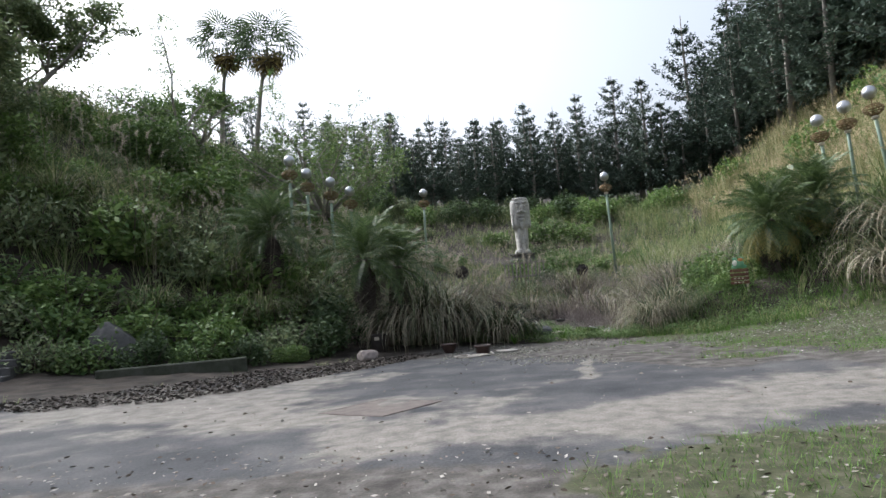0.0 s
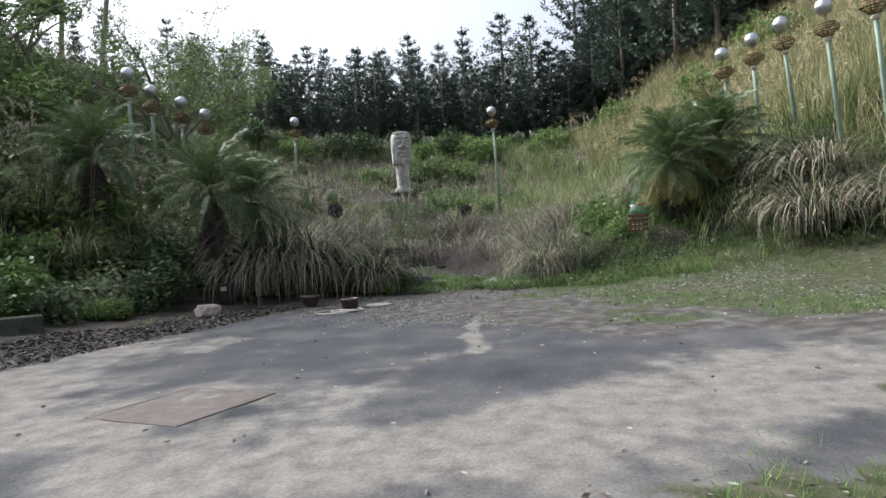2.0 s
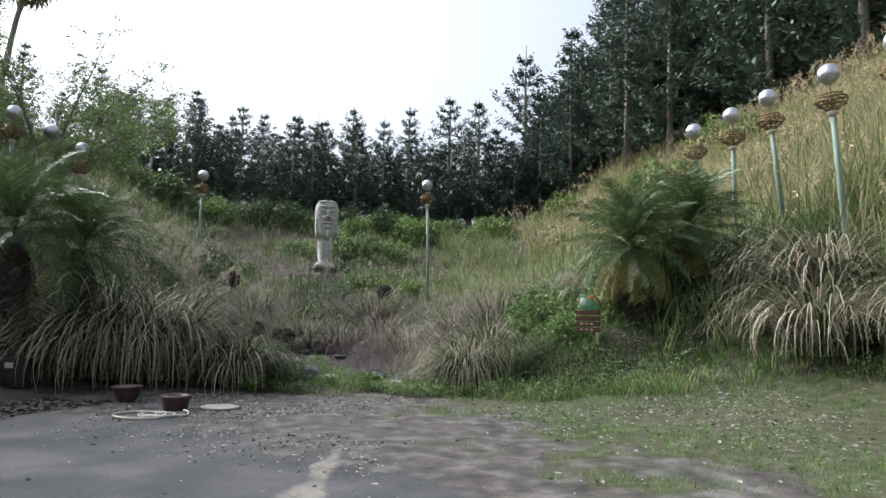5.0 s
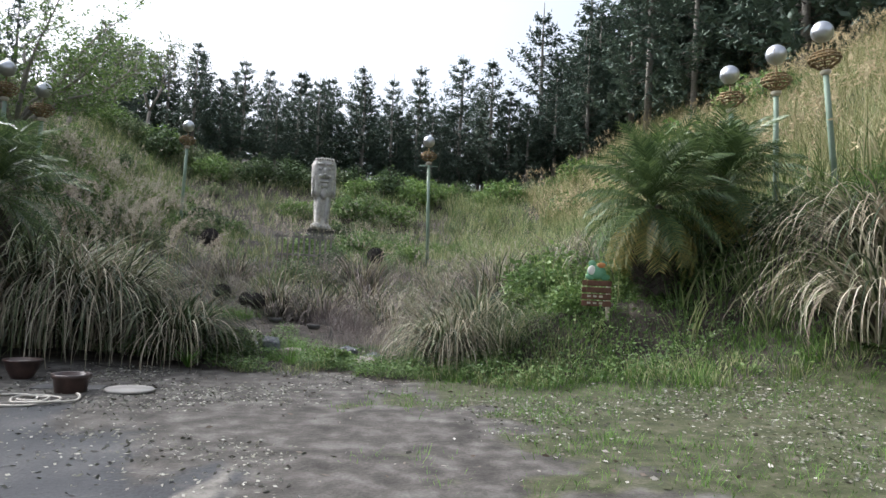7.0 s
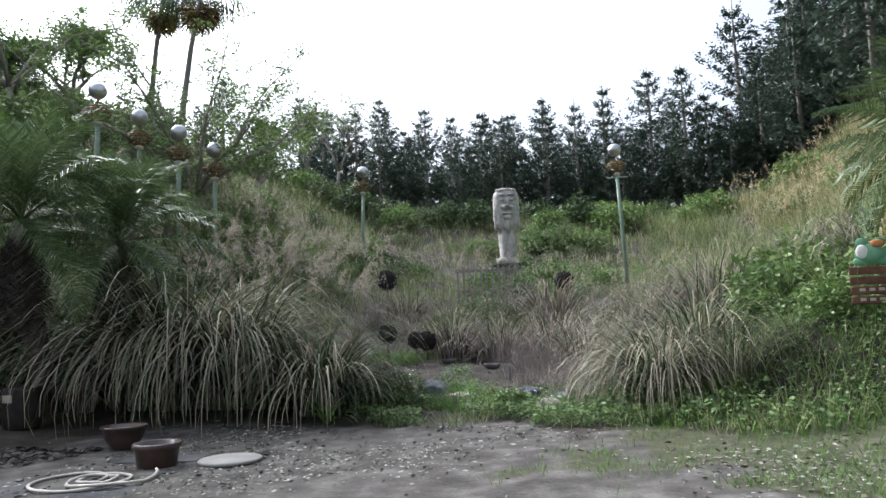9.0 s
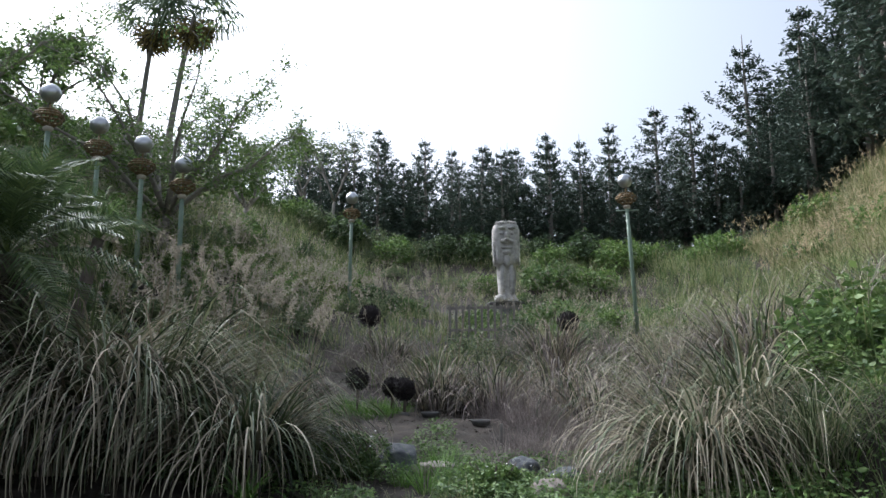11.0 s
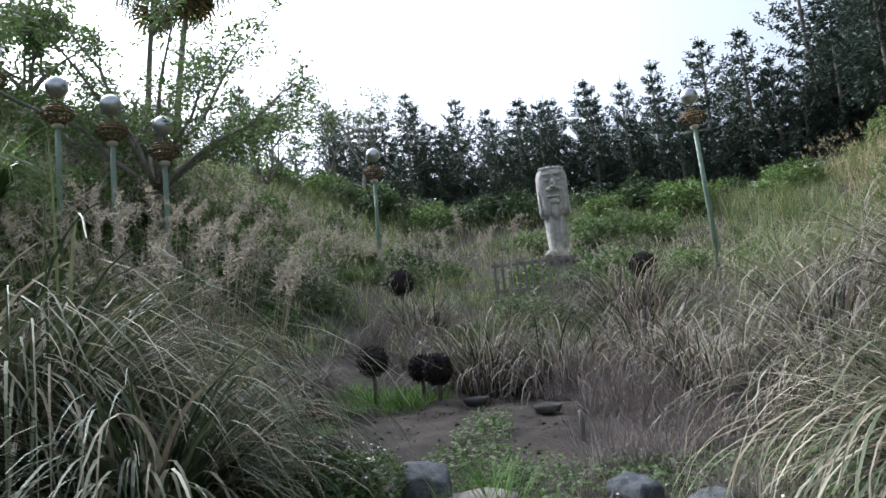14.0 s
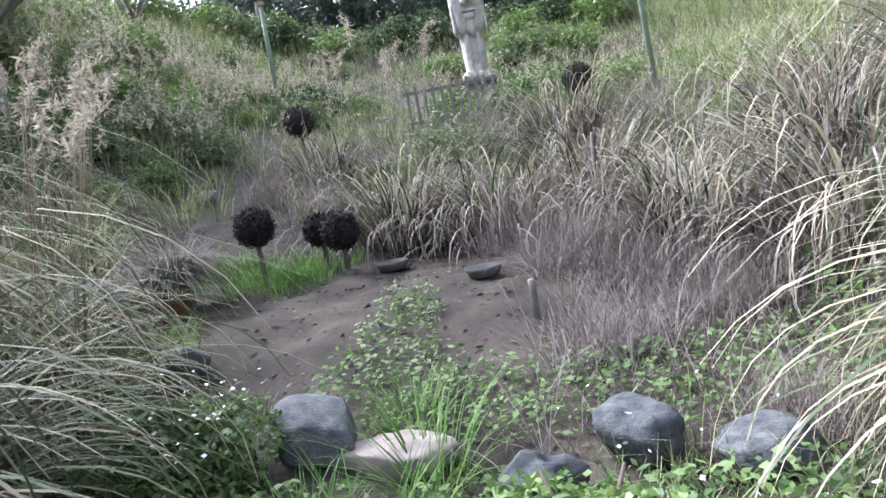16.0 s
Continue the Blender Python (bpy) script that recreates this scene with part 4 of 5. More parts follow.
def leaves_on(name, label, root, size, material, lift, up=0.6, ratio=0.6, category="ground cover"):
    p = root.copy()
    p[:, 2] += rng.uniform(*lift, len(p))
    tagged(part(name, leaf_mesh(name, p, size * rng.uniform(0.5, 1.4, len(p)), up, ratio), M[material]), label, category, kind="stuff")


leaves_on("bank_groundcover", "leafy green groundcover on the bank", scatter(40000, (4.6, 13.5), (11, 18.5), lambda x, y: (wild_mask(x, y) > 0.15) & (vnoise(x, y, 1.2, 31) > 0.25)), 0.048, "leaf_green", (0.02, 0.28))
leaves_on("bank_weeds", "bright weeds over the bank", scatter(7000, (4.6, 13.5), (11, 17), lambda x, y: (wild_mask(x, y) > 0.1) & (vnoise(x, y, 0.8, 37) > 0.5)), 0.042, "leaf_bright", (0.02, 0.25))
leaves_on("path_groundcover", "low dark green groundcover between the clumps", scatter(46000, (0.2, 6), (14.6, 17), lambda x, y: (vnoise(x, y, 1.4, 33) > 0.28) & (y > np.interp(x, [1.5, 2.5], [15.6, 14.9])) & (y < np.interp(x, [1.2, 2.0, 4.0, 4.6], [17, 16.25, 16.2, 16.8]))), 0.036, "leaf_green", (0.01, 0.17))
sward("path_weeds", "thin weeds and grass between the clumps", scatter(700, (0.6, 6), (14.7, 17), lambda x, y: (vnoise(x, y, 1.6, 34) > 0.4) & (y > np.interp(x, [1.5, 2.5], [15.6, 14.9]))), 10, 0.12, 0.1, 0.32, M["grass_green"], (0.1, 0.7), (0.1, 0.6), 0.007)
leaves_on("garden_weeds", "low weeds in the sunken garden", scatter(34000, (2.2, 8), (16.6, 20.6), lambda x, y: vnoise(x, y, 0.9, 35) + 0.12 * (x - 3.5) > 0.6), 0.034, "leaf_green", (0.01, 0.14))
leaves_on("leaf_litter", "dry fallen leaves over the ground", scatter(20000, (-8, 13), (0, 15.5), lambda x, y: (rng.random(len(x)) < 0.07 + 0.6 * lawn_mask(x, y) + 0.6 * (wild_mask(x + 0.6, y + 1.2) > 0.3)) & (wild_mask(x, y) < 0.9)), 0.046, "litter", (0.004, 0.015), 0.93, 0.5, "leaf litter")
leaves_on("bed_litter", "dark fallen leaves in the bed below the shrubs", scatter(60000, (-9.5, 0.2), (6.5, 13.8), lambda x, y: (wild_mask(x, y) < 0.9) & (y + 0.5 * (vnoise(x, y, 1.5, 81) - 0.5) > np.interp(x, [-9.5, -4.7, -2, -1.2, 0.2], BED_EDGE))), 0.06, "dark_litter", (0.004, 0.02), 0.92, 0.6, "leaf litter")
leaves_on("yard_litter", "small pale flakes of dead leaf over the yard", scatter(26000, (0.5, 9), (9, 15), lambda x, y: (rng.random(len(x)) < sstep(9.2, 12, y + 0.5 * (x - 4)) * sstep(0.3, 0.7, vnoise(x, y, 0.9, 91))) & (wild_mask(x, y) < 0.8)), 0.034, "pale_litter", (0.003, 0.012), 0.93, 0.5, "leaf litter")
leaves_on("near_litter", "dry leaves and twigs over the near ground", scatter(2600, (-5, 8), (1.5, 5.2)), 0.045, "litter", (0.004, 0.015), 0.93, 0.45, "leaf litter")
leaves_on("garden_litter", "dead leaves over the bare garden soil", scatter(7000, (-1.5, 7), (15.5, 21.2)), 0.04, "dark_litter", (0.004, 0.02), 0.9, 0.45, "leaf litter")

# ---- arching clumps round the sunken garden ----
clump("pampas_clump", at(-0.75, 15.9), "broad arching clump of grey-green pampas leaves", 420, 360, 2.95, 0.45, 300, width=0.032, hero=True)
clump("pampas_clump", at(0.0, 16.0, 50), "dense arching clump of grey-green pampas leaves", 420, 350, 2.75, 0.4, 300, width=0.032, hero=True)
clump("pampas_clump", at(-1.2, 15.7, 80), "shaded arching clump of dull pampas leaves", 220, 240, 1.9, 0.4, 120, width=0.032)
clump("pampas_clump", at(1.36, 15.6, 20), "upright clump of green pampas leaves", 400, 190, 1.7, 0.24, 200, width=0.027, hero=True, green="clump_dark")
clump("pampas_clump", at(5.2, 15.9, 10), "straw-coloured arching clump of pampas leaves", 320, 460, 1.6, 0.26, 160, width=0.024, hero=True)
clump("pampas_clump", at(5.65, 16.5, 70), "tall green clump of pampas leaves", 260, 110, 1.8, 0.22, 80, width=0.024, hero=True)
clump("tall_thin_grass", at(5.9, 15.5, 30), "upright clump of thin green grass on the bank", 420, 60, 1.1, 0.3, 30, 0, "thin grass clumps", 0.009)
clump("pampas_clump", at(9.9, 13.5, 30), "straw-coloured arching clump below the lamp posts", 180, 300, 2.0, 0.42, 140, width=0.032)
clump("pampas_clump", at(11.2, 12.4, 90), "straw-coloured arching clump below the lamp posts", 180, 300, 2.1, 0.42, 140, width=0.032)
clump("pampas_clump", at(10.6, 14.4, 140), "pale arching clump below the lamp posts", 160, 280, 2.0, 0.42, 140, width=0.032)
for i, (x, y, h, pl) in enumerate(((1.7, 20.2, 1.1, 8), (2.7, 19.9, 1.0, 0), (3.6, 20.6, 1.3, 0), (4.3, 18.9, 1.0, 0), (5.1, 18.2, 1.2, 0), (5.4, 19.6, 1.35, 0), (6.2, 18.3, 1.35, 0), (6.5, 19.5, 1.4, 0), (3.3, 22.8, 1.5, 0), (6.3, 21.6, 1.6, 0), (7.6, 19.0, 1.5, 0), (8.5, 20.2, 1.7, 0), (8.2, 17.8, 1.3, 0), (7.6, 21.8, 1.6, 0), (-2.0, 19.0, 1.1, 0), (-2.8, 20.6, 1.1, 0), (0.1, 22.2, 1.0, 3))):
    clump("pampas_clump", at(x, y, 40 * i), "drooping mound of faded grey pampas leaves above the garden", 90, 190, h * 1.2, 0.42, 70, pl, width=0.022, dome=True)

for i in range(16):
    x, y = -3.6 - 0.55 * i + rng.uniform(-0.4, 0.4), 14.2 - 0.13 * i + rng.uniform(0, 3.2)
    clump("tall_grass_clump", at(x, y, 50 * i), "tall leafy clump of silver grass on the shaded slope", 240, 60, rng.uniform(1.6, 2.3), 0.35, 60, 4, "silver grass clumps", 0.022, green="grass_green")

for i, (x, y, h) in enumerate(((0.3, 17.1, 1.7), (-0.6, 17.5, 1.8), (-1.5, 17.9, 1.9), (-2.4, 18.4, 1.9), (0.9, 16.7, 1.4), (-3.0, 17.4, 1.9), (-1.0, 18.9, 1.7), (-2.0, 20.0, 1.6))):
    clump("plumed_grass_clump", at(x, y, 70 * i), "grass clump with soft beige feathery plumes", 200, 150, h * 0.8, 0.45, 40, 9, "plumed grass clumps", 0.016, green="grass_green")


def dry_brush(x, y, s, n=900, label="tangled mound of dry purple-grey brush"):
    ob = empty("dry_bush", at(x, y, rng.uniform(0, 360), s), label, "shrub", "dry brush")
    a = rng.uniform(0, 6.283, n)
    d = 0.5 * np.sqrt(rng.random(n))
    root = np.stack([np.cos(a) * d, np.sin(a) * d, np.zeros(n)], 1)
    stuff(part("twigwork", blade_mesh("twigwork", root, rng.uniform(0.4, 1.0, n), rng.uniform(0, 6.28, n), rng.uniform(0.05, 0.95, n), rng.uniform(-0.2, 1.3, n), rng.uniform(0.004, 0.009, n), 5, late=1.0), M["brush"], ob))
    for k in range(3):
        b = 2.1 * k + rng.uniform(0, 1)
        part("stem", tube(bmesh.new(), [(0, 0, -0.05), (0.15 * math.cos(b), 0.15 * math.sin(b), 0.3), (0.3 * math.cos(b + 0.4), 0.3 * math.sin(b + 0.4), 0.62)], [0.012, 0.009, 0.004], 5), M["brush"], ob)


for x, y, s in ((2.9, 19.4, 0.7), (3.4, 18.8, 0.75), (3.8, 18.4, 0.7), (4.2, 17.8, 0.6), (4.8, 18.2, 0.7), (5.3, 17.5, 0.6), (3.6, 17.4, 0.5), (5.6, 18.9, 0.7), (6.3, 18.0, 0.7), (-0.4, 21.6, 0.8), (0.5, 21.0, 0.8), (4.4, 24.0, 1.2), (-0.6, 22.8, 1.0), (4.2, 16.6, 0.4), (2.2, 24, 0.9)):
    dry_brush(x, y, s)

# ---- palms at the yard ----
PALM_Z = hz(8.7, 15.9)
date_palm(at(8.7, 15.9), "multi-stemmed date palm with yellowing lower fronds", [(-0.62, -0.2, 2.55 - PALM_Z), (0.68, 0.4, 3.0 - PALM_Z)], 1.4, 3, 52, 16, 14)
date_palm(at(-1.7, 15.2), "shaded dwarf date palm with dry hanging fronds", [(-0.1, -0.6, 2.2), (0.5, 0.3, 2.0)], 1.5, 5, 36, 7)
date_palm(at(-4.6, 15.6), "shaded dwarf date palm among dark shrubs", [(0.0, -0.3, 2.2), (-0.8, 0.4, 1.9)], 1.5, 6, 36, 6)


def ponytail(x, y, tall):
    ob = empty("ponytail_palm", at(x, y), "ponytail palm with long hanging green leaves", "palm")
    for hx, hy_, k in ((0, 0, 1.0), (0.55, 0.2, 0.85), (-0.45, 0.35, 0.9)):
        part("stem", tube(bmesh.new(), [(hx * 0.2, hy_ * 0.2, -0.1), (hx * 0.6, hy_ * 0.6, tall * k * 0.5), (hx, hy_, tall * k)], [0.16, 0.1, 0.07], 8), M["bark"], ob)
        n = 260
        root = np.tile(np.array([[hx, hy_, tall * k]]), (n, 1))
        part("leaves", blade_mesh("leaves", root, rng.uniform(0.7, 1.2, n), rng.uniform(0, 6.28, n), rng.uniform(0.1, 0.7, n), rng.uniform(0.6, 1.6, n), rng.uniform(0.015, 0.025, n), 6), M["leaf_green"], ob)


ponytail(-2.6, 17.2, 2.6)

# ---- lamp posts ----


def lamp_post(x, y, ztop, label, tilt=(0, 0), arm=False, group="", size=1.0):
    """Pole, collar, openwork brass ring and a silver globe on a rod."""
    zb = hz(x, y)
    H = (ztop - zb) / size
    ob = empty("lamp_post", Matrix.LocRotScale((x, y, zb), Euler((radians(tilt[0]), radians(tilt[1]), rng.uniform(0, 1))), (size, size, size)), label, "lamp post", group)
    part("pole", tube(bmesh.new(), [(0, 0, -0.2), (0, 0, H * 0.5), (0, 0, H - 0.76)], [0.06, 0.055, 0.05], 10), M["pole_green"], ob)
    part("collar", lathe(bmesh.new(), [(0.07, H - 0.81), (0.1, H - 0.77), (0.1, H - 0.73), (0.075, H - 0.71)], 12), M["pole_cap"], ob)
    cage = bmesh.new()
    c = H - 0.52
    for rr, dz in ((0.29, 0.0), (0.27, 0.06), (0.2, 0.13), (0.25, -0.07), (0.14, -0.15)):
        ring = [(rr * math.cos(6.2832 * k / 20), rr * math.sin(6.2832 * k / 20), c + dz) for k in range(21)]
        tube(cage, ring, 0.016, 5)
    part("ring", cage, M["brass"], ob, "openwork brown metal ring")
    ribs = bmesh.new()
    for k in range(10):
        a = 6.2832 * k / 10
        tube(ribs, [(0.06 * math.cos(a), 0.06 * math.sin(a), c - 0.19), (0.25 * math.cos(a + 0.3), 0.25 * math.sin(a + 0.3), c - 0.06), (0.28 * math.cos(a + 0.5), 0.28 * math.sin(a + 0.5), c + 0.05), (0.1 * math.cos(a + 0.7), 0.1 * math.sin(a + 0.7), c + 0.16)], 0.015, 5)
    part("ribs", ribs, M["brass"], ob)
    part("rod", tube(bmesh.new(), [(0, 0, H - 0.72), (0, 0, H - 0.16)], 0.018, 6), M["brass"], ob)
    g = bmesh.new()
    bmesh.ops.create_uvsphere(g, u_segments=24, v_segments=16, radius=0.2, matrix=Matrix.Translation((0, 0, H)))
    for f in g.faces:
        f.smooth = True
    globe = part("globe", g, M["silver"], ob, "dull silver globe")
    s = bmesh.new()
    tube(s, [(0.202 * math.cos(6.2832 * k / 24), 0.0, H + 0.202 * math.sin(6.2832 * k / 24)) for k in range(25)], 0.004, 4)
    part("seam", s, M["pole_cap"], globe)
    if arm:
        part("crossbar", tube(bmesh.new(), [(-0.32, 0, H - 0.86), (0.32, 0, H - 0.86)], 0.022, 6), M["pole_green"], ob)
    return ob


for x, y, z in ((10.02, 17.71, 5.29), (10.31, 16.96, 5.38), (10.75, 16.1, 5.5), (10.71, 14.56, 5.3), (10.9, 13.5, 5.35)):
    lamp_post(x + 0.12 * (z - hz(x, y)), y, z, "green lamp post with silver globe above golden grass", (0, rng.uniform(-8, -6)), group="lamp posts on the bright slope", size=0.84)
for x, y, z in ((-6.45, 20.45, 6.64), (-6.31, 21.53, 6.37), (-5.58, 21.98, 6.04), (-5.09, 22.67, 5.75)):
    lamp_post(x, y, z, "weathered lamp post with silver globe on the shaded slope", group="lamp posts on the shaded slope")
lamp_post(5.07, 27.91, 6.23, "lone lamp post with a crossbar beside the statue", (0, -2), True)
lamp_post(-3.7, 28.62, 6.48, "lone weathered lamp post on the garden slope", (0, 1))

# ---- statue, pedestal and fence ----


def statue(x, y, z0, tall):
    """A pale carved lion column: maned head, beard, chest, forelegs and plinth, in one plain mesh."""
    bm = bmesh.new()
    prof = [(0.0, 0.4, 0.36), (0.03, 0.42, 0.38), (0.05, 0.36, 0.34), (0.09, 0.3, 0.3), (0.2, 0.32, 0.3), (0.34, 0.34, 0.31), (0.455, 0.36, 0.32), (0.46, 0.45, 0.36), (0.54, 0.47, 0.38), (0.66, 0.49, 0.4), (0.78, 0.5, 0.42), (0.88, 0.495, 0.42), (0.94, 0.46, 0.4), (0.975, 0.38, 0.34), (1.0, 0.28, 0.24)]
    rings, sides = [], 36
    for t, rx, ry in prof:
        ring = []
        for k in range(sides):
            a = 6.2832 * k / sides
            c, s = math.cos(a), math.sin(a)
            sq = (abs(c) ** 4 + abs(s) ** 4) ** -0.25
            rib = 1 + 0.03 * math.sin(11 * a) * (1 if t > 0.1 else 0.2)
            ring.append(bm.verts.new((rx * c * sq * rib, ry * s * sq * rib, tall * t)))
        rings.append(ring)
    for r0, r1 in zip(rings, rings[1:]):
        for k in range(sides):
            bm.faces.new((r0[k], r0[(k + 1) % sides], r1[(k + 1) % sides], r1[k])).smooth = True
    bm.faces.new(rings[-1])
    bm.faces.new(rings[0][::-1])

    def lump(px, py, t, rx, ry, rz):
        r = bmesh.ops.create_icosphere(bm, subdivisions=2, radius=1, matrix=Matrix.LocRotScale((px, py, tall * t), None, (rx, ry, rz)))
        for v in r["verts"]:
            for f in v.link_faces:
                f.smooth = True

    for sx in (-1, 1):
        lump(sx * 0.18, -0.42, 0.9, 0.15, 0.1, 0.07)
        lump(sx * 0.2, -0.43, 0.835, 0.075, 0.06, 0.06)
        lump(sx * 0.13, -0.44, 0.735, 0.13, 0.11, 0.09)
        lump(sx * 0.17, -0.26, 0.26, 0.13, 0.14, 0.66)
        lump(sx * 0.34, -0.2, 0.965, 0.08, 0.1, 0.1)
        for j in range(6):
            lump(sx * 0.46, -0.2 + 0.02 * j, 0.5 + 0.072 * j, 0.06, 0.14, 0.2)
        lump(sx * 0.33, -0.32, 0.56, 0.07, 0.08, 0.3)
    lump(0, -0.5, 0.8, 0.09, 0.12, 0.16)
    lump(0, -0.55, 0.755, 0.11, 0.09, 0.06)
    lump(0, -0.44, 0.655, 0.24, 0.1, 0.05)
    lump(0, -0.42, 0.6, 0.17, 0.12, 0.12)
    lump(0, -0.4, 0.5, 0.13, 0.1, 0.28)
    for j in range(7):
        lump(-0.3 + 0.1 * j, -0.33, 0.965 + 0.012 * math.sin(0.5 * j), 0.06, 0.08, 0.07)
    lump(-0.28, -0.5, 0.03, 0.24, 0.26, 0.16)
    for j in range(3):
        lump(-0.42 + 0.13 * j, -0.7, 0.02, 0.07, 0.1, 0.08)
    ob = part("statue", bm, M["stone_pale"])
    ob.matrix_basis = pose(x, y, z0, 0, 0, 14)
    return tagged(ob, "pale carved stone lion column on a low pedestal", "statue")


statue(0.55, 33.0, 3.4, 3.05)
ped = bmesh.new()
lathe(ped, [(0.75, -0.6), (0.75, 0.25), (0.66, 0.3), (0.62, 0.5), (0.7, 0.54), (0.7, 0.6)], 8)
pd = part("pedestal", ped, M["stone_dark"])
pd.matrix_basis = pose(0.5, 33.0, 2.8)
tagged(pd, "low grey stone pedestal among shrubs", "pedestal")
fence = empty("fence", pose(1.2, 26.0, hz(1.2, 26.0), 0, 0, 8), "weathered grey wooden picket fence below the statue", "fence")
for i in range(11):
    part("picket", box(bmesh.new(), -0.9 + i * 0.165, -0.84 + i * 0.165, -0.02, 0.02, -0.1, 0.95 + 0.03 * math.sin(i * 2.1), 0.006), M["wood_grey"], fence)
for z in (0.25, 0.82):
    part("rail", box(bmesh.new(), -0.96, 0.87, 0.021, 0.06, z, z + 0.07, 0.006), M["wood_grey"], fence)

# ---- vine balls on posts ----


def vine_ball(x, y, zc, r, label):
    zb = hz(x, y)
    ob = empty("topiary_ball", pose(x, y, zb), label, "garden ornament", "vine balls on posts")
    n = 2600
    d = rng.normal(size=(n, 3))
    d /= np.linalg.norm(d, axis=1)[:, None]
    p = d * (r * rng.uniform(0.86, 1.03, n))[:, None] + np.array([0, 0, zc - zb])
    g = bmesh.new()
    bmesh.ops.create_icosphere(g, subdivisions=3, radius=r * 0.9, matrix=Matrix.Translation((0, 0, zc - zb)))
    part("core", g, M["vine"], ob)
    part("vines", leaf_mesh("vines", p, rng.uniform(0.022, 0.045, n), 0.2, 0.4), M["vine"], ob)
    part("post", tube(bmesh.new(), [(0, 0, -0.1), (0.01, 0, (zc - zb) * 0.5), (0, 0, zc - zb - r * 0.8)], 0.022, 7), M["bark"], ob)
    part("foot", lathe(bmesh.new(), [(0.08, -0.02), (0.07, 0.03), (0.03, 0.06)], 10), M["stone_dark"], ob)


vine_ball(-1.24, 24.46, 2.3, 0.27, "dark dead-vine ball on a post up the slope")
vine_ball(0.92, 18.9, 0.91, 0.155, "dark dead-vine ball on a short post")
vine_ball(1.3, 19.25, 0.78, 0.135, "dark dead-vine ball on a short post behind another")
vine_ball(1.56, 19.06, 0.76, 0.155, "dark dead-vine ball with a few green leaves")
vine_ball(3.57, 23.2, 1.95, 0.22, "dark dead-vine ball behind faded grass")


# ---- pots, hose and cover on the yard ----
def pot(kind, x, y, prof, inner, label, material="glaze_brown", soil=None):
    ob = empty(kind, pose(x, y, hz(x, y) - 0.004), label, "plant pot")
    b = bmesh.new()
    lathe(b, prof + inner, 28)
    part("body", b, M[material], ob)
    if soil:
        r, z = soil
        part("soil", lathe(bmesh.new(), [(r, z - 0.02), (r * 0.97, z), (r * 0.4, z + 0.012)], 20), M["litter"], ob)
    return ob


pot("bowl_pot", 0.38, 13.83, [(0.089, 0.000), (0.111, 0.022), (0.163, 0.111), (0.189, 0.192), (0.204, 0.204), (0.200, 0.218)], [(0.174, 0.215), (0.148, 0.178), (0.074, 0.163)], "dark brown glazed bowl pot with dry soil", soil=(0.148, 0.185))
pot("round_pot", 1.26, 13.19, [(0.133, 0.000), (0.147, 0.014), (0.164, 0.140), (0.185, 0.158), (0.185, 0.189), (0.175, 0.196)], [(0.158, 0.193), (0.150, 0.140), (0.070, 0.133)], "dark brown glazed straight pot with dry soil", soil=(0.147, 0.147))
pot("barrel_pot", -1.5, 14.5, [(0.160, 0.000), (0.176, 0.016), (0.200, 0.200), (0.192, 0.400), (0.188, 0.440)], [(0.160, 0.440), (0.152, 0.360), (0.080, 0.352)], "dark wooden barrel with a small yellow label", "wood_dark", (0.152, 0.376))
lab = part("label_plate", box(bmesh.new(), -0.06, 0.06, -0.212, -0.198, 0.29, 0.37, 0.003), M["wood_pale"])
lab.parent = bpy.data.objects["barrel_pot"]
tray = part("pot_tray", box(bmesh.new(), -0.36, 0.3, -0.14, 0.17, 0.0, 0.012, 0.004), M["stone_dark"])
tray.matrix_basis = pose(1.15, 13.42, 0.002, 0, 0, 8)
tagged(tray, "dark flat drain plate beside the pot", "plate")
cov = part("well_cover", lathe(bmesh.new(), [(0.222, 0.000), (0.244, 0.004), (0.248, 0.022), (0.233, 0.031), (0.074, 0.034)], 36), M["concrete"])
cov.matrix_basis = pose(1.76, 13.37, 0.004)
tagged(cov, "round pale concrete cover lying on the yard", "cover")
hose = bmesh.new()
pts = []
for k in range(150):
    u = k / 149
    a = 6.2832 * 3.1 * u
    cx, rr = (-0.28 + 0.5 * u + 0.1 * math.sin(5 * u)), 0.2 + 0.1 * math.sin(7 * u + 0.5)
    pts.append((cx + rr * 1.25 * math.cos(a), rr * math.sin(a), 0.018 + 0.03 * abs(math.sin(4.2 * u * 6.28)) * u))
tube(hose, pts, 0.014, 7)
hs = part("garden_hose", hose, M["hose"])
hs.matrix_basis = Matrix.LocRotScale((1.18, 12.7, 0.004), Euler((0, 0, 0.35)), (0.85, 1.15, 0.8))
tagged(hs, "pale garden hose lying in loose coils", "hose")

# ---- access plate and worn line ----
pl = part("access_plate", box(bmesh.new(), -0.46, 0.46, -0.5, 0.5, -0.03, 0.002, 0.002), M["rust_plate"])
pl.matrix_basis = pose(1.0, 7.15, hz(1.0, 7.15) + 0.003, 0, 0, -26)
tagged(pl, "square rusty steel access plate set in concrete", "access plate")
rim = bmesh.new()
for a, b, c, d in ((-0.51, 0.51, -0.55, -0.506), (-0.51, 0.51, 0.506, 0.55), (-0.51, -0.466, -0.504, 0.504), (0.466, 0.51, -0.504, 0.504)):
    box(rim, a, b, c, d, -0.02, 0.004, 0.004)
part("rim", rim, M["rust_plate"], pl)


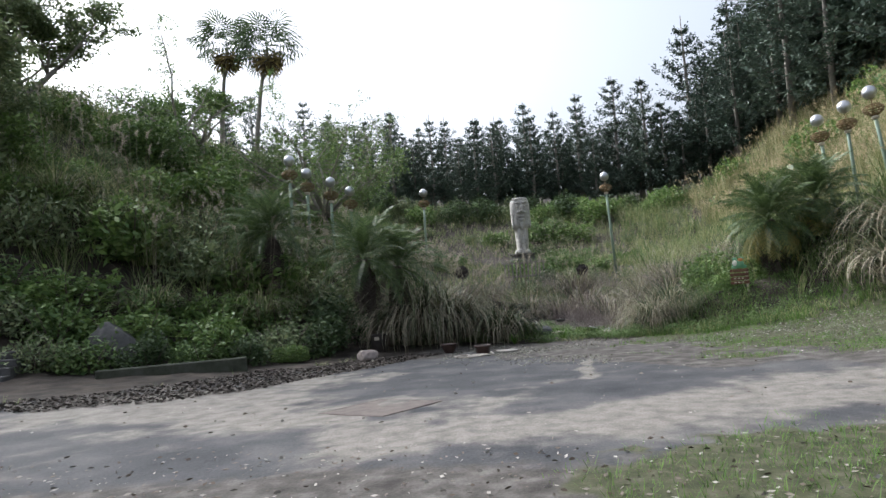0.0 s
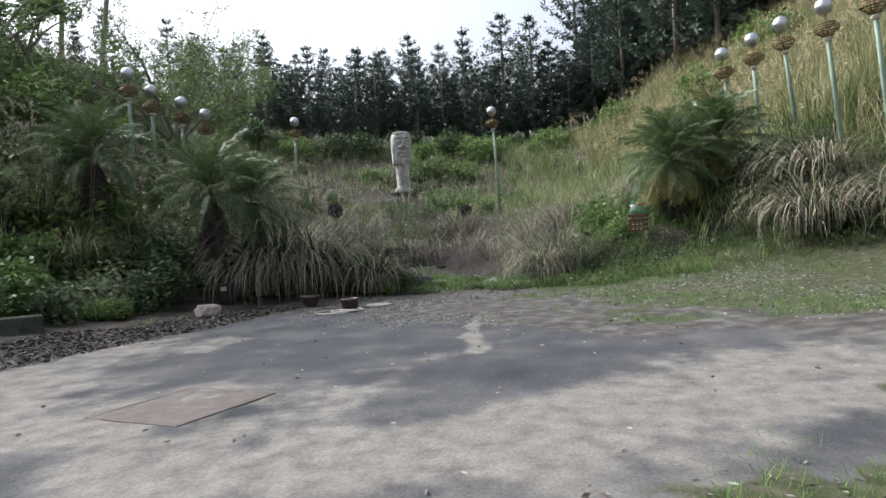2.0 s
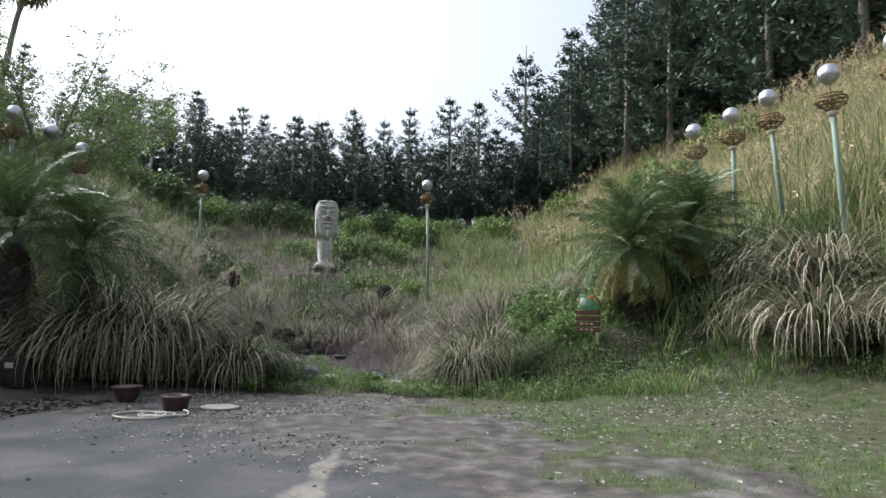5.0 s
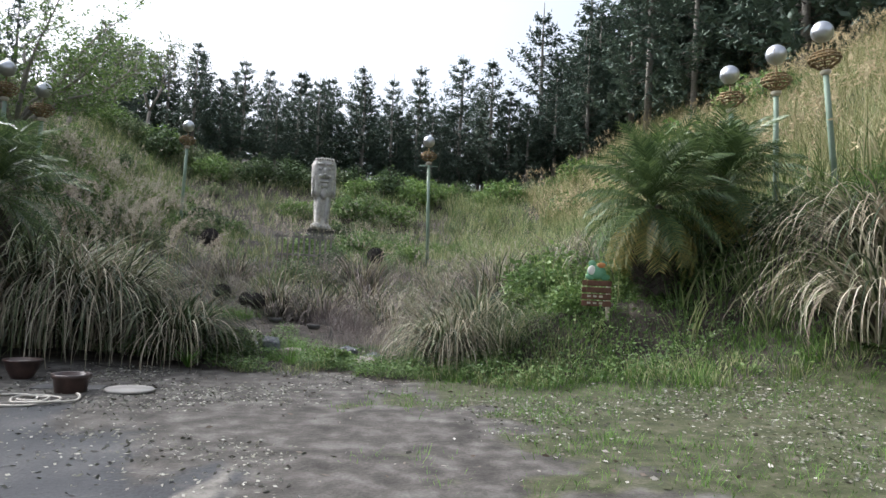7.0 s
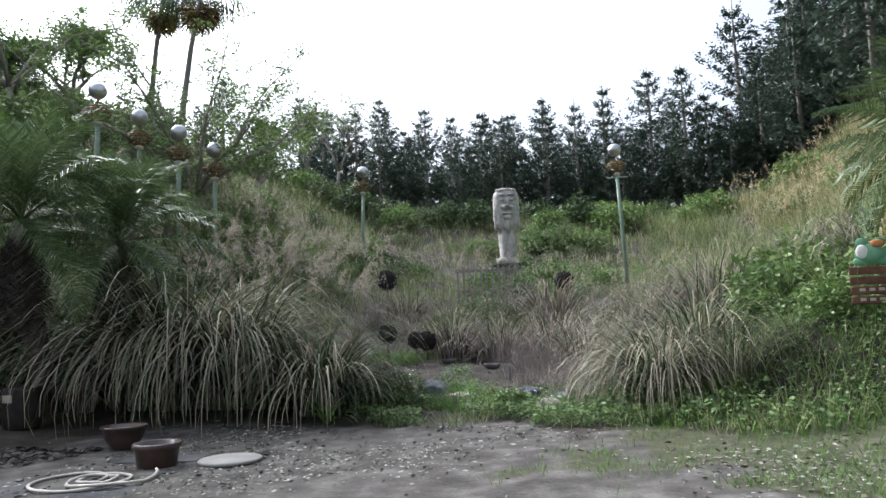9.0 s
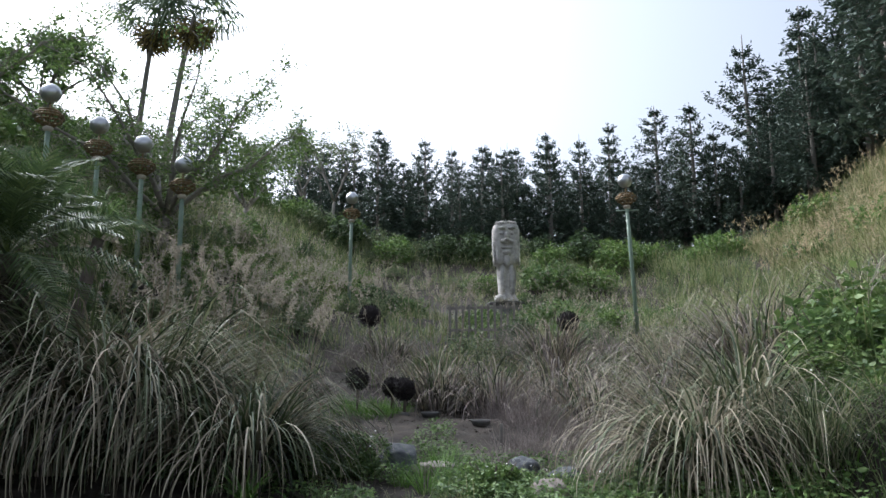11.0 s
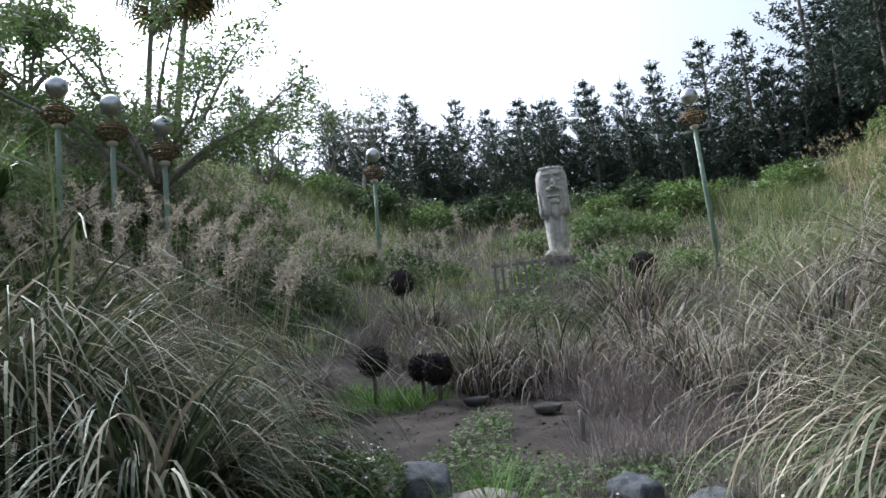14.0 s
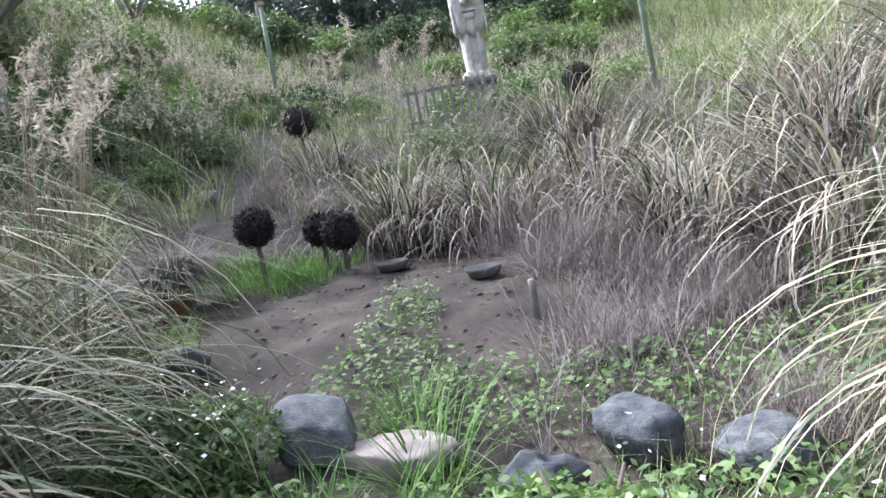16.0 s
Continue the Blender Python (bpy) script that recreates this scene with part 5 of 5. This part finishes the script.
# ---- stones ----
def stone(x, y, sx, sy, sz, material, label, seed, sink=0.25, rz=0, group="garden stones"):
    b = bmesh.new()
    bmesh.ops.create_icosphere(b, subdivisions=4, radius=1)
    o = Vector((seed * 3.7, seed * 1.3, 0))
    gs = np.random.default_rng(seed)
    cuts = [(Vector(gs.normal(size=3)).normalized(), gs.uniform(0.62, 0.85)) for _ in range(9)]
    for v in b.verts:
        k = 1 + 0.34 * noise.noise(v.co * 1.1 + o) + 0.16 * noise.noise(v.co * 2.7 + o) + 0.05 * noise.noise(v.co * 7 + o)
        v.co *= k
        for c in cuts:
            over = v.co.dot(c[0]) - c[1]
            if over > 0:
                v.co -= c[0] * over * 0.85
        v.co.z = math.copysign(abs(v.co.z) ** 0.85, v.co.z)
    for f in b.faces:
        f.smooth = True
    ob = part("stone", b, M[material])
    ob.matrix_basis = Matrix.LocRotScale((x, y, hz(x, y) + sz * (1 - 2 * sink) * 0.9), Euler((rng.uniform(-0.15, 0.15), rng.uniform(-0.15, 0.15), radians(rz))), (sx, sy, sz))
    return tagged(ob, label, "stone", group)


stone(-1.24, 12.9, 0.26, 0.2, 0.17, "rock_pink", "pinkish rounded stone at the yard's edge", 1, 0.2)
stone(4.0, 15.75, 0.17, 0.15, 0.12, "rock_pink", "flat pinkish stone under arching grass", 2, 0.2)
stone(2.42, 16.6, 0.23, 0.17, 0.16, "rock_blue", "large rounded blue-grey garden stone", 3, 0.12, -25)
stone(1.25, 17.3, 0.19, 0.14, 0.12, "rock_blue", "rounded blue-grey garden stone among flowers", 4, 0.2)
stone(0.5, 17.2, 0.21, 0.15, 0.12, "rock_blue", "flat blue-grey garden stone", 5, 0.2, 15)
stone(0.95, 17.15, 0.12, 0.1, 0.09, "rock_blue", "small blue-grey garden stone", 6, 0.2)
stone(3.3, 16.2, 0.11, 0.2, 0.12, "rock_blue", "long blue-grey garden stone lying aslant", 7, 0.15, -40)
stone(3.66, 16.5, 0.17, 0.13, 0.13, "rock_blue", "mottled blue-grey garden stone", 8, 0.15, -10)
stone(4.05, 16.4, 0.17, 0.14, 0.1, "rock_blue", "low blue-grey garden stone", 9, 0.2)
stone(2.78, 16.5, 0.24, 0.15, 0.09, "rock_pink", "low buff stone beside the path", 10, 0.25)
stone(0.2, 17.9, 0.3, 0.26, 0.3, "rock_blue", "dark tall garden stone among grass", 11, 0.2)
stone(-1.69, 22.2, 0.16, 0.14, 0.12, "rock_pink", "small pale stone up the slope", 12, 0.1)
stone(-6.3, 11.6, 0.6, 0.3, 0.62, "stone_dark", "dark pointed boulder behind the kerb wall", 13, 0.2)
peg = part("wooden_peg", tube(bmesh.new(), [(0, 0, -0.1), (0.005, 0, 0.2), (0, 0, 0.24)], [0.022, 0.021, 0.019], 8), M["wood_grey"])
peg.matrix_basis = pose(3.2, 17.77, hz(3.2, 17.77))
tagged(peg, "short weathered wooden peg in the soil", "peg")
for x, y, r in ((1.93, 19.1, 0.13), (2.77, 18.6, 0.13), (0.95, 17.6, 0.12)):
    t = part("saucer", lathe(bmesh.new(), [(r * 0.8, 0.0), (r, 0.05), (r * 1.03, 0.07), (r * 0.95, 0.07), (r * 0.85, 0.025), (r * 0.3, 0.02)], 26), M["stone_dark"])
    t.matrix_basis = pose(x, y, hz(x, y) + 0.01)
    tagged(t, "shallow dark plant saucer on the garden soil", "saucer", "plant saucers")
tp = pot("terracotta_pot", 0.5, 18.4, [(0.083, 0.000), (0.094, 0.011), (0.143, 0.187), (0.154, 0.198), (0.154, 0.220)], [(0.138, 0.220), (0.132, 0.187), (0.055, 0.182)], "brown terracotta pot with a dry grassy plant", "terracotta", (0.132, 0.193))
n = 1300
a = rng.uniform(0, 6.283, n)
part("dry_plant", blade_mesh("dry_plant", np.stack([0.1 * np.cos(a), 0.1 * np.sin(a), np.full(n, 0.18)], 1), rng.uniform(0.25, 0.6, n), a + rng.normal(0, 0.4, n), rng.uniform(0.0, 0.85, n), rng.uniform(0.3, 1.3, n), rng.uniform(0.008, 0.014, n), 5), M["brush"], tp)

# ---- low wall and steps at the shaded side ----
wall = part("kerb_wall", box(bmesh.new(), -2.8, 0.0, -0.12, 0.12, -0.1, 0.26, 0.02), M["moss_stone"])
wall.matrix_basis = pose(-3.3, 11.6, 0.12, 0, 0, 28)
tagged(wall, "low dark mossy kerb wall below the shrubs", "wall", kind="structure")
steps = empty("garden_steps", pose(-7.6, 9.6, 0.3, 0, 0, 22), "low weathered stone steps into the shaded planting", "steps")
for i in range(4):
    part("step", box(bmesh.new(), -1.6, 0.6, i * 0.36, i * 0.36 + 0.4, -0.05 + 0.0 * i, 0.14 * (i + 1), 0.015), M["stone_dark"], steps)

# ---- signboard with a painted frog ----
sg = empty("signboard", pose(7.25, 15.6, hz(7.25, 15.6), 0, 0, -6) @ Matrix.Scale(0.84, 4), "brown slatted wooden signboard with a painted frog on top", "sign")
part("post", box(bmesh.new(), 0.16, 0.22, -0.03, 0.03, -0.2, 0.62, 0.006), M["wood_pale"], sg)
for i in range(4):
    bd = part("board", box(bmesh.new(), -0.26, 0.24, -0.055, -0.031, 0.22 + i * 0.115, 0.312 + i * 0.115, 0.008), M["wood_brown"], sg)
    for k in range(3 if i < 2 else 0):
        part("lettering", box(bmesh.new(), -0.17 + k * 0.1, -0.11 + k * 0.1, -0.059, -0.0555, 0.255 + i * 0.115, 0.29 + i * 0.115, 0), M["wood_pale"], bd)
frog = part("frog_figure", bmesh.new(), M["green_paint"], sg, "green and white painted frog cut-out")
fb = bmesh.new()
for px, pz, r, sq in ((-0.02, 0.8, 0.15, 0.8), (-0.1, 0.94, 0.06, 1), (0.09, 0.94, 0.06, 1), (-0.12, 0.72, 0.08, 0.7), (0.12, 0.72, 0.08, 0.7)):
    bmesh.ops.create_icosphere(fb, subdivisions=3, radius=r, matrix=Matrix.LocRotScale((px, -0.03, pz), None, (1.1, 0.35, sq)))
fb.to_mesh(frog.data)
fb.free()
wb = bmesh.new()
bmesh.ops.create_icosphere(wb, subdivisions=3, radius=0.075, matrix=Matrix.LocRotScale((-0.11, -0.065, 0.83), None, (0.9, 0.35, 1.1)))
part("belly", wb, M["white_paint"], frog)
ob_ = bmesh.new()
bmesh.ops.create_icosphere(ob_, subdivisions=2, radius=0.06, matrix=Matrix.LocRotScale((0.05, -0.07, 0.92), None, (1.2, 0.4, 0.8)))
part("cap", ob_, M["orange_paint"], frog)

# ---- near plants along the walk ----
shrub(at(2.0, 16.3), "leafy green flowering shrub beside the stones", 0.4, 9000, 0.034, "leaf_green", 16, 0.85, 21, 0.7, "flowering groundcover")
shrub(at(1.1, 15.9), "leafy green flowering shrub beside tall grass", 0.6, 7000, 0.036, "leaf_green", 14, 0.6, 22, 0.7, "flowering groundcover")
shrub(at(3.5, 15.85), "low bright clover-like groundcover beside stones", 0.34, 6000, 0.034, "leaf_bright", 14, 0.4, 23, 0.75, "flowering groundcover")
shrub(at(-2.9, 12.8), "small bright green rounded bush at the yard's edge", 0.5, 5000, 0.04, "leaf_bright", 14, 0.5, 24, 0.6)
leaves_on("white_flowers", "tiny white flowers over the groundcover", np.concatenate([scatter(90, (1.7, 2.3), (16.0, 16.6)) + [0, 0, 0.32], scatter(40, (3.4, 4.6), (15.6, 16.6)) + [0, 0, 0.15], scatter(160, (5, 11), (14.3, 16.5)) + [0, 0, 0.25]]), 0.018, "flower", (0.0, 0.12), 0.8, 0.9, "flower")
sward("sedge", "light green sedge tufts between the stones", np.array([[2.75, 16.75, 0], [2.95, 16.35, 0], [2.6, 16.1, 0], [2.9, 15.9, 0]]), 90, 0.1, 0.3, 0.6, M["grass_lush"], (0.2, 0.7), (0.1, 0.6), 0.008, 5)
sward("garden_green", "bright green grass in the sunken garden", scatter(260, (-0.3, 1.4), (17.5, 19.6), lambda x, y: (vnoise(x, y, 1.1, 41) > 0.45) & (np.hypot(x - 0.5, y - 18.4) > 0.2)), 26, 0.14, 0.12, 0.3, M["grass_lush"], (0.1, 0.6), (0.1, 0.5), 0.01)
sward("dry_weeds", "thin dry weeds over the sunken garden", scatter(420, (3.2, 7.0), (16.4, 20)), 12, 0.15, 0.2, 0.5, M["brush"], (0.1, 0.8), (0.0, 0.6), 0.006)
tuft = empty("iris_tuft", at(1.75, 15.0), "small fan of broad pale green leaves at the yard's edge", "plant")
n = 26
part("leaves", blade_mesh("leaves", np.zeros((n, 3)), rng.uniform(0.35, 0.55, n), rng.uniform(0, 6.28, n), rng.uniform(0.2, 0.8, n), rng.uniform(0.4, 1.0, n), np.full(n, 0.035), 6), M["grass_lush"], tuft)
tuft2 = empty("grass_tuft", at(0.2, 2.75), "thin tuft of young grass on the near ground", "plant")
n = 60
part("leaves", blade_mesh("leaves", rng.normal(0, 0.05, (n, 3)) * [1, 1, 0], rng.uniform(0.15, 0.4, n), rng.uniform(0, 6.28, n), rng.uniform(0.1, 0.5, n), rng.uniform(0.1, 0.4, n), np.full(n, 0.007), 4), M["grass_green"], tuft2)

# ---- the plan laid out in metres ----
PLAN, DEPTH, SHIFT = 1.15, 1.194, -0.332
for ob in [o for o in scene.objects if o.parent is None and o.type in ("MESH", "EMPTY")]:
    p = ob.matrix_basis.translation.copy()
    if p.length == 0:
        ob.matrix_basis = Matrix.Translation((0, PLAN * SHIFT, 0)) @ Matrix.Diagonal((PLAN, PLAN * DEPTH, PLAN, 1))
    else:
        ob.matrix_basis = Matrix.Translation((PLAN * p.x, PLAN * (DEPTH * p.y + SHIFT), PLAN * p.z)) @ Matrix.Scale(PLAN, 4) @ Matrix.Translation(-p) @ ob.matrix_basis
